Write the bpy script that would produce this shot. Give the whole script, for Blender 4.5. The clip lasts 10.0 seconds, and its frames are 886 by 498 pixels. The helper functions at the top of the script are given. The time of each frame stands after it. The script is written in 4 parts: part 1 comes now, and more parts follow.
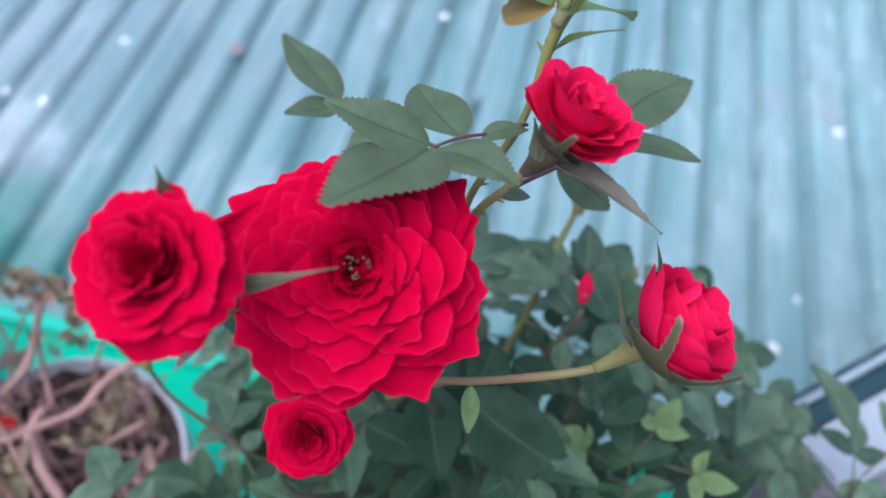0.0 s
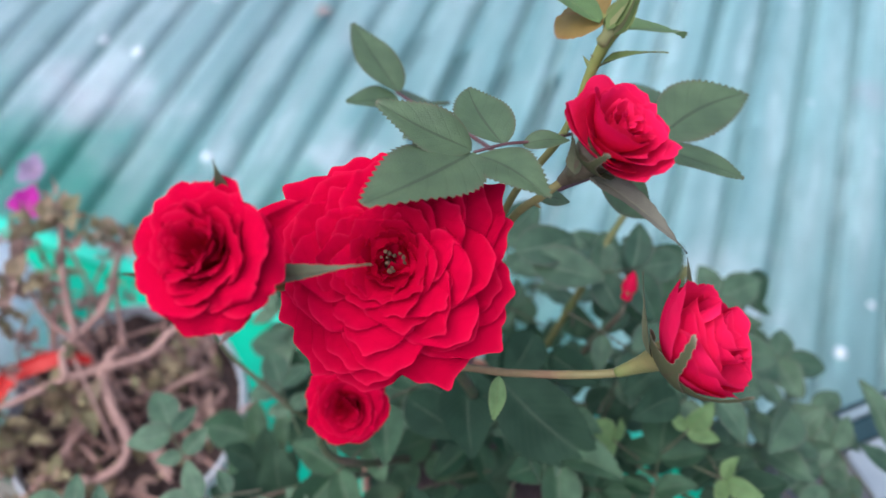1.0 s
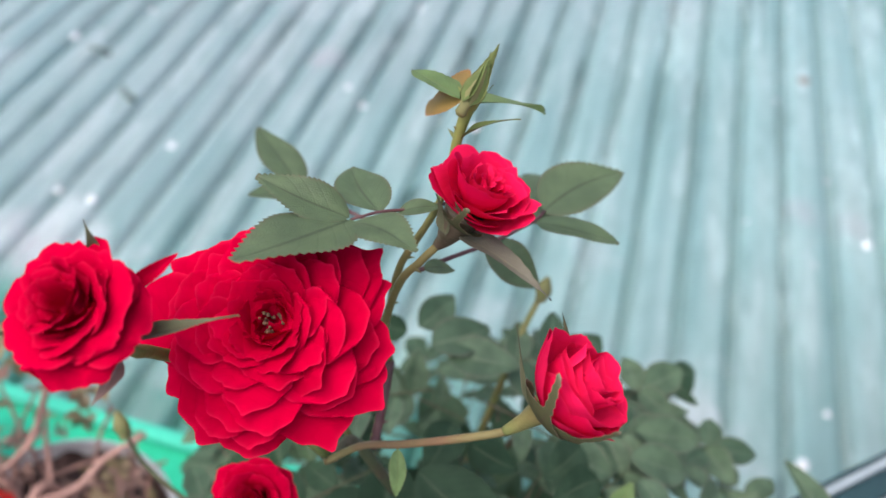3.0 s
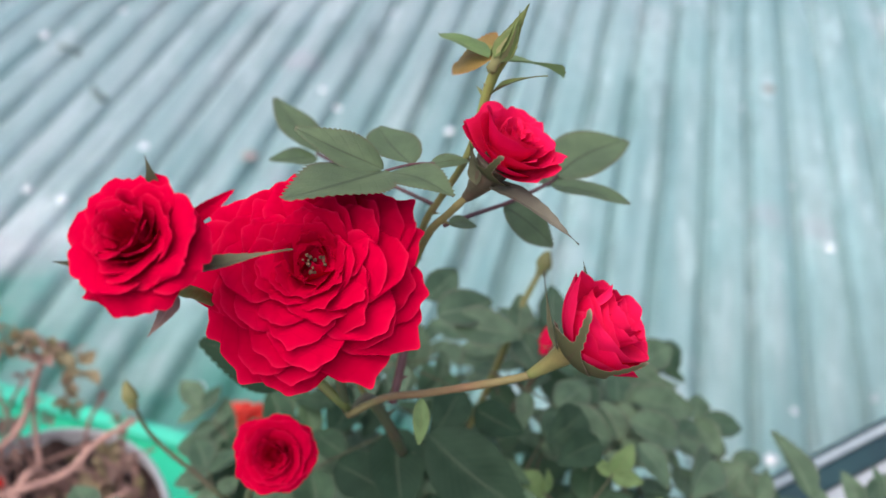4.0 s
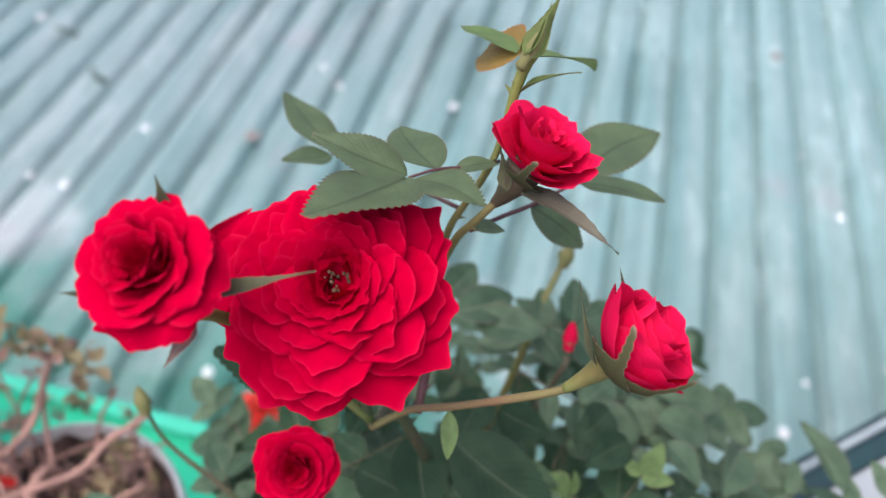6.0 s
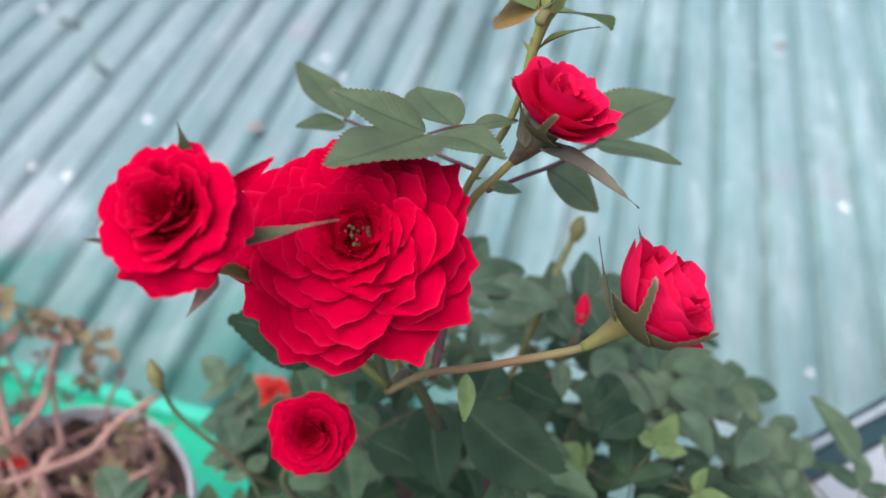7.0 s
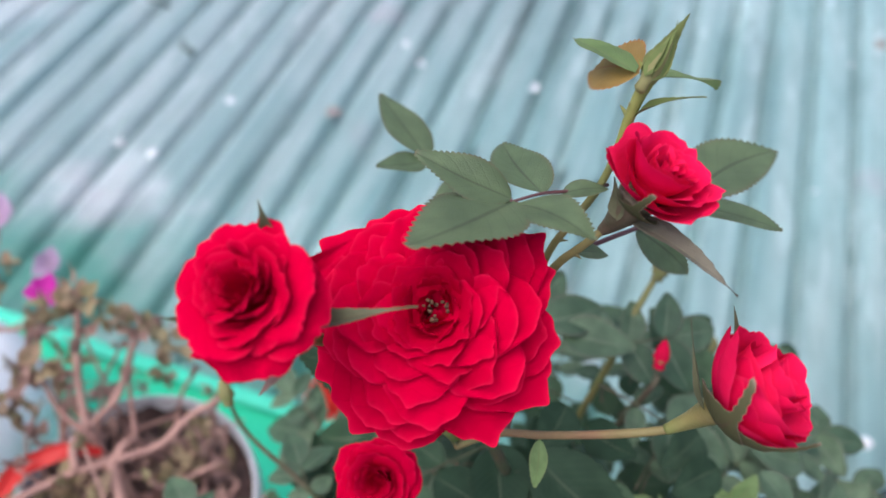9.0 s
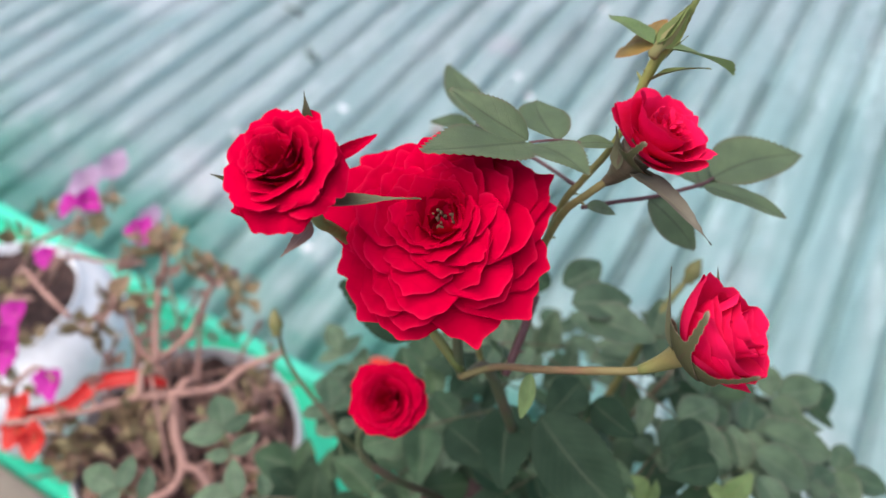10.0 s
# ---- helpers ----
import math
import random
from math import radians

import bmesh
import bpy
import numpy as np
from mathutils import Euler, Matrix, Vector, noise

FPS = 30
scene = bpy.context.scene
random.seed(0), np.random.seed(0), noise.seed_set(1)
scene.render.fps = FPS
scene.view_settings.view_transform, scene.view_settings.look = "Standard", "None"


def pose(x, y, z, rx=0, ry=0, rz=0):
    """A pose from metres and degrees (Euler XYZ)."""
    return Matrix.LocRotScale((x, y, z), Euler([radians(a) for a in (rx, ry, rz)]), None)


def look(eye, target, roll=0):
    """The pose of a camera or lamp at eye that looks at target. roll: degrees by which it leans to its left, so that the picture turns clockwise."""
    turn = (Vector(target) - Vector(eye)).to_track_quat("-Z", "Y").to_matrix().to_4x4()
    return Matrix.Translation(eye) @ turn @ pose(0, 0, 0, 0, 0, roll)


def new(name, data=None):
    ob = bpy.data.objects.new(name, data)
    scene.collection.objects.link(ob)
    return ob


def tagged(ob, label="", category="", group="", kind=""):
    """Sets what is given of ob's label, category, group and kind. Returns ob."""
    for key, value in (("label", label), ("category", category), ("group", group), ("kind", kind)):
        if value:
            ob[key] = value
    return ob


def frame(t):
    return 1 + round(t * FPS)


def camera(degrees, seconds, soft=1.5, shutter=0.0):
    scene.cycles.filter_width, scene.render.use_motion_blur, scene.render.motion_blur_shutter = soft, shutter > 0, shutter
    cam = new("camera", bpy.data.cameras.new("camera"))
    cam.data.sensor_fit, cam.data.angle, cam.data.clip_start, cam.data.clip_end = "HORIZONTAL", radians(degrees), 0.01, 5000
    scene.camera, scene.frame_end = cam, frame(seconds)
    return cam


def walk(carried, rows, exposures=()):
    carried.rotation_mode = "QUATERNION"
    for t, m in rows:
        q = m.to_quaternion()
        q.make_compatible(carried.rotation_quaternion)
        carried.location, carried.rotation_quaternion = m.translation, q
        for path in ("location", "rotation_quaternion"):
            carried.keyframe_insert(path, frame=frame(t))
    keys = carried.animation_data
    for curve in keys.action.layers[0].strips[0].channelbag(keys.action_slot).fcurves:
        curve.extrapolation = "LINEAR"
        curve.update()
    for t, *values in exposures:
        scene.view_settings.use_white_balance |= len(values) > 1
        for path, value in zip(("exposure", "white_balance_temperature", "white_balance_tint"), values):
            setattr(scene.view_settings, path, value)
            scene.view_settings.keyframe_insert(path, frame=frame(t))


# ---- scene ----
# ---- camera ----
cam = camera(59.00, 10.0, soft=1.6)
cam.data.dof.use_dof = True
cam.data.dof.focus_distance = 0.165
cam.data.dof.aperture_fstop = 11.5
PATH = (
    (0, (0.0131, -0.0763, 0.9292), (0.0203, 0.2067, 0.5170), 6.05),
    (0.5, (0.0184, -0.0767, 0.9371), (0.0037, 0.1953, 0.5178), 4.09),
    (1, (0.0196, -0.0754, 0.9404), (-0.0153, 0.1854, 0.5153), 2.98),
    (1.5, (0.0333, -0.0727, 0.9478), (-0.0290, 0.1772, 0.5192), -2.55),
    (2, (0.0375, -0.0770, 0.9471), (-0.0428, 0.1741, 0.5223), -6.22),
    (2.5, (0.0383, -0.0849, 0.9463), (-0.0262, 0.2087, 0.5468), -2.36),
    (2.7, (0.0419, -0.0853, 0.9375), (0.0058, 0.2302, 0.5513), 2.05),
    (3.8, (0.0295, -0.1077, 0.9371), (0.0163, 0.2388, 0.5769), 4.24),
    (4, (0.0279, -0.1071, 0.9340), (0.0233, 0.2337, 0.5682), 5.70),
    (4.5, (0.0227, -0.1051, 0.9361), (0.0227, 0.2343, 0.5689), 5.30),
    (5, (0.0162, -0.1000, 0.9353), (0.0128, 0.2367, 0.5656), 5.01),
    (5.5, (0.0195, -0.0947, 0.9339), (0.0129, 0.2380, 0.5607), 4.61),
    (5.7, (0.0217, -0.0936, 0.9334), (0.0158, 0.2365, 0.5579), 4.59),
    (6.8, (0.0195, -0.1002, 0.9256), (0.0149, 0.2262, 0.5468), 4.40),
    (7, (0.0187, -0.1007, 0.9257), (0.0128, 0.2248, 0.5462), 4.22),
    (7.5, (0.0189, -0.0966, 0.9258), (-0.0007, 0.2242, 0.5428), 2.47),
    (8, (0.0266, -0.0915, 0.9286), (-0.0293, 0.2282, 0.5482), -1.92),
    (8.5, (0.0238, -0.0931, 0.9273), (-0.0416, 0.2209, 0.5438), -1.76),
    (9, (0.0139, -0.0828, 0.9321), (-0.0341, 0.2281, 0.5435), 1.14),
    (9.5, (0.0344, -0.1088, 0.9289), (-0.0472, 0.2030, 0.5465), 2.49),
    (9.8, (0.0409, -0.1213, 0.9353), (-0.0637, 0.1917, 0.5596), 3.46),
    (10, (0.0389, -0.1111, 0.9332), (-0.0706, 0.2022, 0.5592), 1.87),
)
EXPOSURES = ((0.0, 0.93, 5400, 12), (1.0, 0.97, 5700, 6), (2.0, 1.0, 6250, 7), (2.6, 1.07, 6450, 9), (3.8, 1.0, 6500, 11), (5.5, 1.0, 6500, 11), (7.0, 1.0, 6350, 12), (8.0, 1.02, 6550, 13), (9.0, 0.96, 6250, 13), (9.5, 1.0, 6350, 13), (10.0, 1.05, 6600, 12))
walk(cam, [(t, look(eye, target, roll)) for t, eye, target, roll in PATH], EXPOSURES)

# ---- world and sun: bright overcast morning ----
world_sky = bpy.data.worlds.new("sky")
scene.world = world_sky
world_sky.use_nodes = True
sky_nodes = world_sky.node_tree.nodes
sky = sky_nodes.new("ShaderNodeTexSky")
sky.sky_type = "NISHITA"
sky.sun_disc = False
sky.sun_elevation, sky.sun_rotation = radians(72), radians(-116)
sky.air_density, sky.dust_density, sky.ozone_density = 1.0, 4.0, 1.0
sky_nodes["Background"].inputs[1].default_value = 0.13
world_sky.node_tree.links.new(sky.outputs[0], sky_nodes["Background"].inputs[0])
sun = new("sun", bpy.data.lights.new("sun", "SUN"))
sun.data.energy, sun.data.angle, sun.data.color = 1.6, radians(60), (1.0, 0.97, 0.92)
sun.matrix_world = look((-0.5, -0.7, 2.5), (0, 0, 0.3))


# ---- materials ----
def nodes_of(name):
    m = bpy.data.materials.new(name)
    m.use_nodes = True
    t = m.node_tree
    return m, t, t.nodes["Principled BSDF"]


def add(t, kind, **values):
    n = t.nodes.new(kind)
    for key, value in values.items():
        n.inputs[key.replace("_", " ")].default_value = value
    return n


def mixed(t, factor, a, b):
    """A colour mix; a, b and factor are sockets or values."""
    n = t.nodes.new("ShaderNodeMix")
    n.data_type = "RGBA"
    for socket, value in ((n.inputs[0], factor), (n.inputs[6], a), (n.inputs[7], b)):
        if isinstance(value, bpy.types.NodeSocket):
            t.links.new(value, socket)
        elif isinstance(value, tuple):
            socket.default_value = (*value, 1)
        else:
            socket.default_value = value
    return n.outputs[2]


def noise_at(t, scale, detail=4.0, low=0.35, high=0.65, coords="Object"):
    c = t.nodes.new("ShaderNodeTexCoord")
    n = add(t, "ShaderNodeTexNoise", Scale=scale, Detail=detail)
    t.links.new(c.outputs[coords], n.inputs["Vector"])
    r = add(t, "ShaderNodeMapRange")
    r.inputs["From Min"].default_value, r.inputs["From Max"].default_value = low, high
    t.links.new(n.outputs["Fac"], r.inputs["Value"])
    return r.outputs["Result"]


def maths(t, operation, a, b=0.0):
    n = t.nodes.new("ShaderNodeMath")
    n.operation = operation
    for socket, value in ((n.inputs[0], a), (n.inputs[1], b)):
        if isinstance(value, bpy.types.NodeSocket):
            t.links.new(value, socket)
        else:
            socket.default_value = value
    return n.outputs[0]


def bumped(t, p, height, strength, distance):
    b = add(t, "ShaderNodeBump", Strength=strength, Distance=distance)
    t.links.new(height, b.inputs["Height"])
    t.links.new(b.outputs["Normal"], p.inputs["Normal"])


def surface(name, a, b, rough=0.6, scale=40.0, bump=0.2, grain=300.0, metal=0.0, spec=0.4, depth=0.001):
    """A matte or glossy surface that varies between two colours, with fine relief."""
    m, t, p = nodes_of(name)
    col = mixed(t, noise_at(t, scale), a, b)
    fine = noise_at(t, grain, 3.0, 0.3, 0.7)
    col = mixed(t, maths(t, "MULTIPLY", fine, 0.25), col, tuple(0.6 * v for v in a))
    t.links.new(col, p.inputs["Base Color"])
    p.inputs["Roughness"].default_value = rough
    p.inputs["Metallic"].default_value = metal
    p.inputs["Specular IOR Level"].default_value = spec
    bumped(t, p, fine, bump, depth)
    return m


def leafy(name, dark, light, vein, margin, thin=0.2, rough=0.5, veins=26.0, spec=0.35, relief=0.35, edge=0.7, midrib=0.055):
    """A leaf or petal: side veins along the UVs, a tinted margin, some light through it."""
    m, t, p = nodes_of(name)
    uv = t.nodes.new("ShaderNodeUVMap")
    xy = t.nodes.new("ShaderNodeSeparateXYZ")
    t.links.new(uv.outputs[0], xy.inputs[0])
    along, across = xy.outputs[0], xy.outputs[1]
    side = maths(t, "ABSOLUTE", maths(t, "SUBTRACT", maths(t, "MULTIPLY", across, 2.0), 1.0))
    wave = maths(t, "SINE", maths(t, "MULTIPLY", maths(t, "SUBTRACT", along, maths(t, "MULTIPLY", side, 0.28)), veins * 3.0))
    lines = maths(t, "POWER", maths(t, "MAXIMUM", wave, 0.0), 8.0)
    rib = maths(t, "LESS_THAN", side, midrib)
    info = t.nodes.new("ShaderNodeObjectInfo")
    c = mixed(t, info.outputs["Random"], dark, light)
    c = mixed(t, maths(t, "MULTIPLY", noise_at(t, 3.0, 5.0), 0.5), c, tuple(0.55 * v for v in dark))
    c = mixed(t, maths(t, "MULTIPLY", maths(t, "MAXIMUM", maths(t, "MULTIPLY", lines, 0.16), maths(t, "MULTIPLY", rib, 0.8)), 0.8), c, vein)
    rim = maths(t, "MAXIMUM", maths(t, "POWER", side, 22.0), maths(t, "POWER", along, 50.0))
    c = mixed(t, maths(t, "MULTIPLY", rim, edge), c, margin)
    t.links.new(c, p.inputs["Base Color"])
    p.inputs["Roughness"].default_value = rough
    p.inputs["Specular IOR Level"].default_value = spec
    high = maths(t, "ADD", maths(t, "MULTIPLY", lines, -0.35), maths(t, "MULTIPLY", noise_at(t, 60.0, 3.0, 0.3, 0.7), 0.5))
    bumped(t, p, maths(t, "SUBTRACT", high, rib), relief, 0.0006)
    see = t.nodes.new("ShaderNodeBsdfTranslucent")
    t.links.new(c, see.inputs["Color"])
    both = t.nodes.new("ShaderNodeMixShader")
    both.inputs[0].default_value = thin
    t.links.new(p.outputs[0], both.inputs[1])
    t.links.new(see.outputs[0], both.inputs[2])
    t.links.new(both.outputs[0], t.nodes["Material Output"].inputs["Surface"])
    return m


RED = leafy("red_petal", (0.43, 0.0, 0.024), (0.53, 0.0, 0.032), (0.34, 0.0, 0.016), (0.70, 0.016, 0.07), 0.08, 0.6, 16.0, 0.0, 0.2, 0.45, 0.0)
BUDRED = leafy("rosebud_petal", (0.70, 0.004, 0.065), (0.82, 0.012, 0.085), (0.62, 0.0, 0.05), (0.88, 0.04, 0.14), 0.2, 0.6, 16.0, 0.01, 0.2, 0.35, 0.0)
GREEN = leafy("rose_leaf", (0.072, 0.112, 0.052), (0.095, 0.132, 0.062), (0.035, 0.045, 0.022), (0.12, 0.07, 0.05), 0.15, 0.48, 14.0, 0.4, 0.2)
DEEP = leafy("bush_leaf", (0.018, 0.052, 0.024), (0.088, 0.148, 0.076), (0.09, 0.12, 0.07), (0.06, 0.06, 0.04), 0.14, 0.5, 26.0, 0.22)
SAGE = leafy("sage_leaf", (0.042, 0.088, 0.048), (0.120, 0.182, 0.104), (0.13, 0.17, 0.11), (0.16, 0.12, 0.10), 0.2, 0.5, 26.0, 0.35)
DARK_LEAF = leafy("dark_leaf", (0.012, 0.034, 0.017), (0.035, 0.064, 0.036), (0.07, 0.09, 0.055), (0.02, 0.04, 0.02), 0.1, 0.55, 26.0, 0.12, 0.35, 0.7, 0.03)
FRESH = leafy("young_leaf", (0.14, 0.22, 0.075), (0.19, 0.28, 0.105), (0.15, 0.18, 0.07), (0.22, 0.20, 0.10), 0.3, 0.45)
BUDGREEN = leafy("bud_green", (0.11, 0.15, 0.045), (0.15, 0.18, 0.06), (0.18, 0.17, 0.06), (0.26, 0.19, 0.10), 0.1, 0.6, 30.0, 0.2, 0.2, 0.4)
BRONZE = leafy("bronze_leaf", (0.28, 0.18, 0.05), (0.33, 0.20, 0.06), (0.25, 0.10, 0.03), (0.40, 0.12, 0.04), 0.3, 0.5)
SEPAL = leafy("sepal", (0.085, 0.090, 0.050), (0.122, 0.122, 0.070), (0.09, 0.06, 0.045), (0.20, 0.14, 0.12), 0.1, 0.6, 30.0, 0.2, 0.2, 0.4)
CLASP = leafy("downy_sepal", (0.070, 0.075, 0.034), (0.105, 0.095, 0.045), (0.08, 0.06, 0.035), (0.42, 0.30, 0.24), 0.08, 0.7, 30.0, 0.15, 0.3, 0.75)
ASHEN = leafy("ashen_sepal", (0.125, 0.115, 0.085), (0.17, 0.15, 0.12), (0.16, 0.15, 0.10), (0.12, 0.10, 0.07), 0.08, 0.8, 30.0, 0.1, 0.3, 0.6)
STEM = surface("green_stem", (0.13, 0.16, 0.045), (0.20, 0.16, 0.06), 0.5, 60, 0.2, 500)
LIME_STEM = surface("yellow_green_stem", (0.19, 0.21, 0.05), (0.24, 0.22, 0.07), 0.5, 80, 0.2, 500)
TAWNY = surface("tawny_stem", (0.17, 0.14, 0.055), (0.20, 0.11, 0.06), 0.55, 60, 0.2, 500)
DARK_STEM = surface("dark_stem", (0.06, 0.08, 0.035), (0.09, 0.06, 0.04), 0.6, 60, 0.2, 500)
PURPLE_STEM = surface("purple_stem", (0.07, 0.025, 0.03), (0.12, 0.05, 0.05), 0.5, 60, 0.2, 500)
ANTHER = surface("anther", (0.17, 0.085, 0.05), (0.10, 0.045, 0.03), 0.8, 900, 0.4, 1500)
DRY = surface("dry_stem", (0.40, 0.23, 0.19), (0.24, 0.13, 0.11), 0.75, 45, 0.4, 350)
DRYLEAF = leafy("dry_leaf", (0.25, 0.22, 0.11), (0.34, 0.22, 0.15), (0.32, 0.22, 0.15), (0.3, 0.16, 0.1), 0.15, 0.7)
PINKDRY = leafy("withered_leaf", (0.26, 0.15, 0.12), (0.39, 0.24, 0.20), (0.36, 0.24, 0.2), (0.4, 0.25, 0.2), 0.15, 0.7)
MAGENTA = leafy("magenta_petal", (0.50, 0.01, 0.30), (0.62, 0.03, 0.42), (0.4, 0.0, 0.25), (0.7, 0.1, 0.5), 0.3, 0.5, 18.0)
LILAC = leafy("lilac_petal", (0.42, 0.29, 0.43), (0.50, 0.35, 0.50), (0.4, 0.2, 0.4), (0.6, 0.4, 0.6), 0.35, 0.6, 18.0)
SCARLET = leafy("scarlet_petal", (0.58, 0.02, 0.02), (0.68, 0.045, 0.03), (0.6, 0.02, 0.01), (0.8, 0.1, 0.05), 0.3, 0.5, 18.0)
SOIL = surface("soil", (0.030, 0.017, 0.015), (0.085, 0.047, 0.042), 0.95, 90, 1.0, 260, depth=0.004)
WHITE = surface("white_plastic", (0.52, 0.52, 0.54), (0.42, 0.41, 0.42), 0.5, 14, 0.1, 200)
ENAMEL = surface("bright_white_plastic", (0.80, 0.82, 0.85), (0.72, 0.73, 0.75), 0.4, 14, 0.1, 200)
CLAY = surface("terracotta", (0.42, 0.20, 0.14), (0.34, 0.15, 0.10), 0.85, 30, 0.3, 250)
GREEN_PAINT = surface("green_paint", (0.018, 0.42, 0.24), (0.028, 0.47, 0.29), 0.6, 6, 0.15, 120, spec=0.15)
# Lighter than the ledge's own green: the lit edge is put into the colour.
LIP_PAINT = surface("lit_green_paint", (0.04, 0.48, 0.32), (0.07, 0.52, 0.37), 0.55, 12, 0.15, 120, spec=0.2)
COPING = surface("whitewash", (0.34, 0.37, 0.39), (0.28, 0.30, 0.32), 0.8, 12, 0.4, 150)
# Pale colour of the highlight that runs along the rail.
RAIL_HIGHLIGHT = surface("rail_highlight", (0.30, 0.34, 0.36), (0.20, 0.24, 0.26), 0.35, 30, 0.2, 200)
PALE = surface("pale_cement", (0.15, 0.145, 0.155), (0.11, 0.105, 0.11), 0.9, 8, 0.5, 120)
FLOOR = surface("brown_cement", (0.20, 0.165, 0.14), (0.15, 0.125, 0.11), 0.9, 10, 0.5, 120)
STEEL = surface("dark_paint", (0.008, 0.026, 0.032), (0.012, 0.04, 0.045), 0.5, 20, 0.1, 200)
SPECK = surface("white_speck", (0.85, 0.86, 0.88), (0.75, 0.76, 0.8), 0.5, 200, 0.1, 300)
FIELD = surface("grey_ground", (0.12, 0.12, 0.11), (0.17, 0.16, 0.15), 0.95, 0.8, 0.5, 6)


def streaks(t, across, along, low, high, detail=5.0):
    """Noise drawn out along the ribs of the sheet."""
    c = t.nodes.new("ShaderNodeTexCoord")
    stretch = t.nodes.new("ShaderNodeMapping")
    stretch.inputs["Scale"].default_value = (across, along, 1.0)
    t.links.new(c.outputs["Object"], stretch.inputs["Vector"])
    n = add(t, "ShaderNodeTexNoise", Scale=1.0, Detail=detail)
    t.links.new(stretch.outputs[0], n.inputs["Vector"])
    r = add(t, "ShaderNodeMapRange")
    r.inputs["From Min"].default_value, r.inputs["From Max"].default_value = low, high
    t.links.new(n.outputs["Fac"], r.inputs["Value"])
    return r.outputs["Result"]


def sheet_material():
    """Weathered blue-green painted sheet, chalky and stained, with a gloss on it and some sky sheen put into the
    colour.
    """
    m, t, p = nodes_of("corrugated_sheet")
    c = mixed(t, streaks(t, 4.0, 1.2, 0.35, 0.65), (0.24, 0.44, 0.43), (0.32, 0.52, 0.52))
    chalk = streaks(t, 16.0, 3.0, 0.42, 0.80, 7.0)
    c = mixed(t, maths(t, "MULTIPLY", chalk, 0.62), c, (0.75, 0.82, 0.82))
    bleach = streaks(t, 1.3, 0.9, 0.42, 0.62, 3.0)
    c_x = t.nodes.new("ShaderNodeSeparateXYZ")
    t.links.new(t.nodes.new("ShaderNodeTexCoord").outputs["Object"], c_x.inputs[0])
    # Sky sheen towards the right, put into the colour along with bleached streaks.
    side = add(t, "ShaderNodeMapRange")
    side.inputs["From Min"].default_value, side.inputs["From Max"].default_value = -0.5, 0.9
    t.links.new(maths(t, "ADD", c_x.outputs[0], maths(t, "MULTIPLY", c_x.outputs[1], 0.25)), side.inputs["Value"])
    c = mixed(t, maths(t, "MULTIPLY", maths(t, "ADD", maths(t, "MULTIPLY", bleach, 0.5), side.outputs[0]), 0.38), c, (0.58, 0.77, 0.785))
    # Reflected sky on the far left, put into the colour as pale grey.
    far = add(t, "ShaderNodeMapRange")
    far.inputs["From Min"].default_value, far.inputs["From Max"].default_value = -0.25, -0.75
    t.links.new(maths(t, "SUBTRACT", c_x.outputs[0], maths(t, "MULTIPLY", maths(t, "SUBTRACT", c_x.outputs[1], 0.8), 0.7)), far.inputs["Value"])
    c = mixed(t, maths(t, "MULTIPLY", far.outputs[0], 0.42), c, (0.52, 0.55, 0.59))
    drawn = streaks(t, 26.0, 0.7, 0.50, 0.66, 2.0)
    c = mixed(t, maths(t, "MULTIPLY", drawn, 0.5), c, (0.20, 0.38, 0.40))
    stain = streaks(t, 9.0, 2.5, 0.55, 0.8, 6.0)
    c = mixed(t, maths(t, "MULTIPLY", stain, 0.45), c, (0.14, 0.27, 0.26))
    c_y = t.nodes.new("ShaderNodeSeparateXYZ")
    t.links.new(t.nodes.new("ShaderNodeTexCoord").outputs["Object"], c_y.inputs[0])
    edge = maths(t, "ADD", c_y.outputs[1], maths(t, "MULTIPLY", maths(t, "SUBTRACT", streaks(t, 5.0, 4.0, 0.3, 0.7), 0.5), 0.16))
    # Greener towards the ledge, on the left part of the sheet.
    greening = add(t, "ShaderNodeMapRange")
    greening.inputs["From Min"].default_value, greening.inputs["From Max"].default_value = 0.58, 0.42
    t.links.new(edge, greening.inputs["Value"])
    west = add(t, "ShaderNodeMapRange")
    west.inputs["From Min"].default_value, west.inputs["From Max"].default_value = 0.35, -0.15
    t.links.new(c_y.outputs[0], west.inputs["Value"])
    c = mixed(t, maths(t, "MULTIPLY", maths(t, "MULTIPLY", greening.outputs[0], west.outputs[0]), 0.85), c, (0.075, 0.35, 0.27))
    band = add(t, "ShaderNodeMapRange")
    band.inputs["From Min"].default_value, band.inputs["From Max"].default_value = 0.13, 0.04
    t.links.new(maths(t, "ABSOLUTE", maths(t, "SUBTRACT", edge, 0.57)), band.inputs["Value"])
    splash = maths(t, "MULTIPLY", band.outputs[0], noise_at(t, 5.5, 5.0, 0.50, 0.60))
    c = mixed(t, maths(t, "MULTIPLY", splash, 0.75), c, (0.72, 0.79, 0.82))
    fine = streaks(t, 60.0, 14.0, 0.45, 0.75, 6.0)
    c = mixed(t, maths(t, "MULTIPLY", fine, 0.3), c, (0.17, 0.30, 0.30))
    # Scattered pale lilac-pink blotches.
    pink_blotch = noise_at(t, 3.0, 4.0, 0.62, 0.75)
    c = mixed(t, maths(t, "MULTIPLY", pink_blotch, 0.5), c, (0.62, 0.50, 0.58))
    lime = noise_at(t, 1.7, 6.0, 0.58, 0.68)
    c = mixed(t, maths(t, "MULTIPLY", lime, 0.55), c, (0.74, 0.78, 0.82))
    t.links.new(c, p.inputs["Base Color"])
    rough = add(t, "ShaderNodeMapRange")
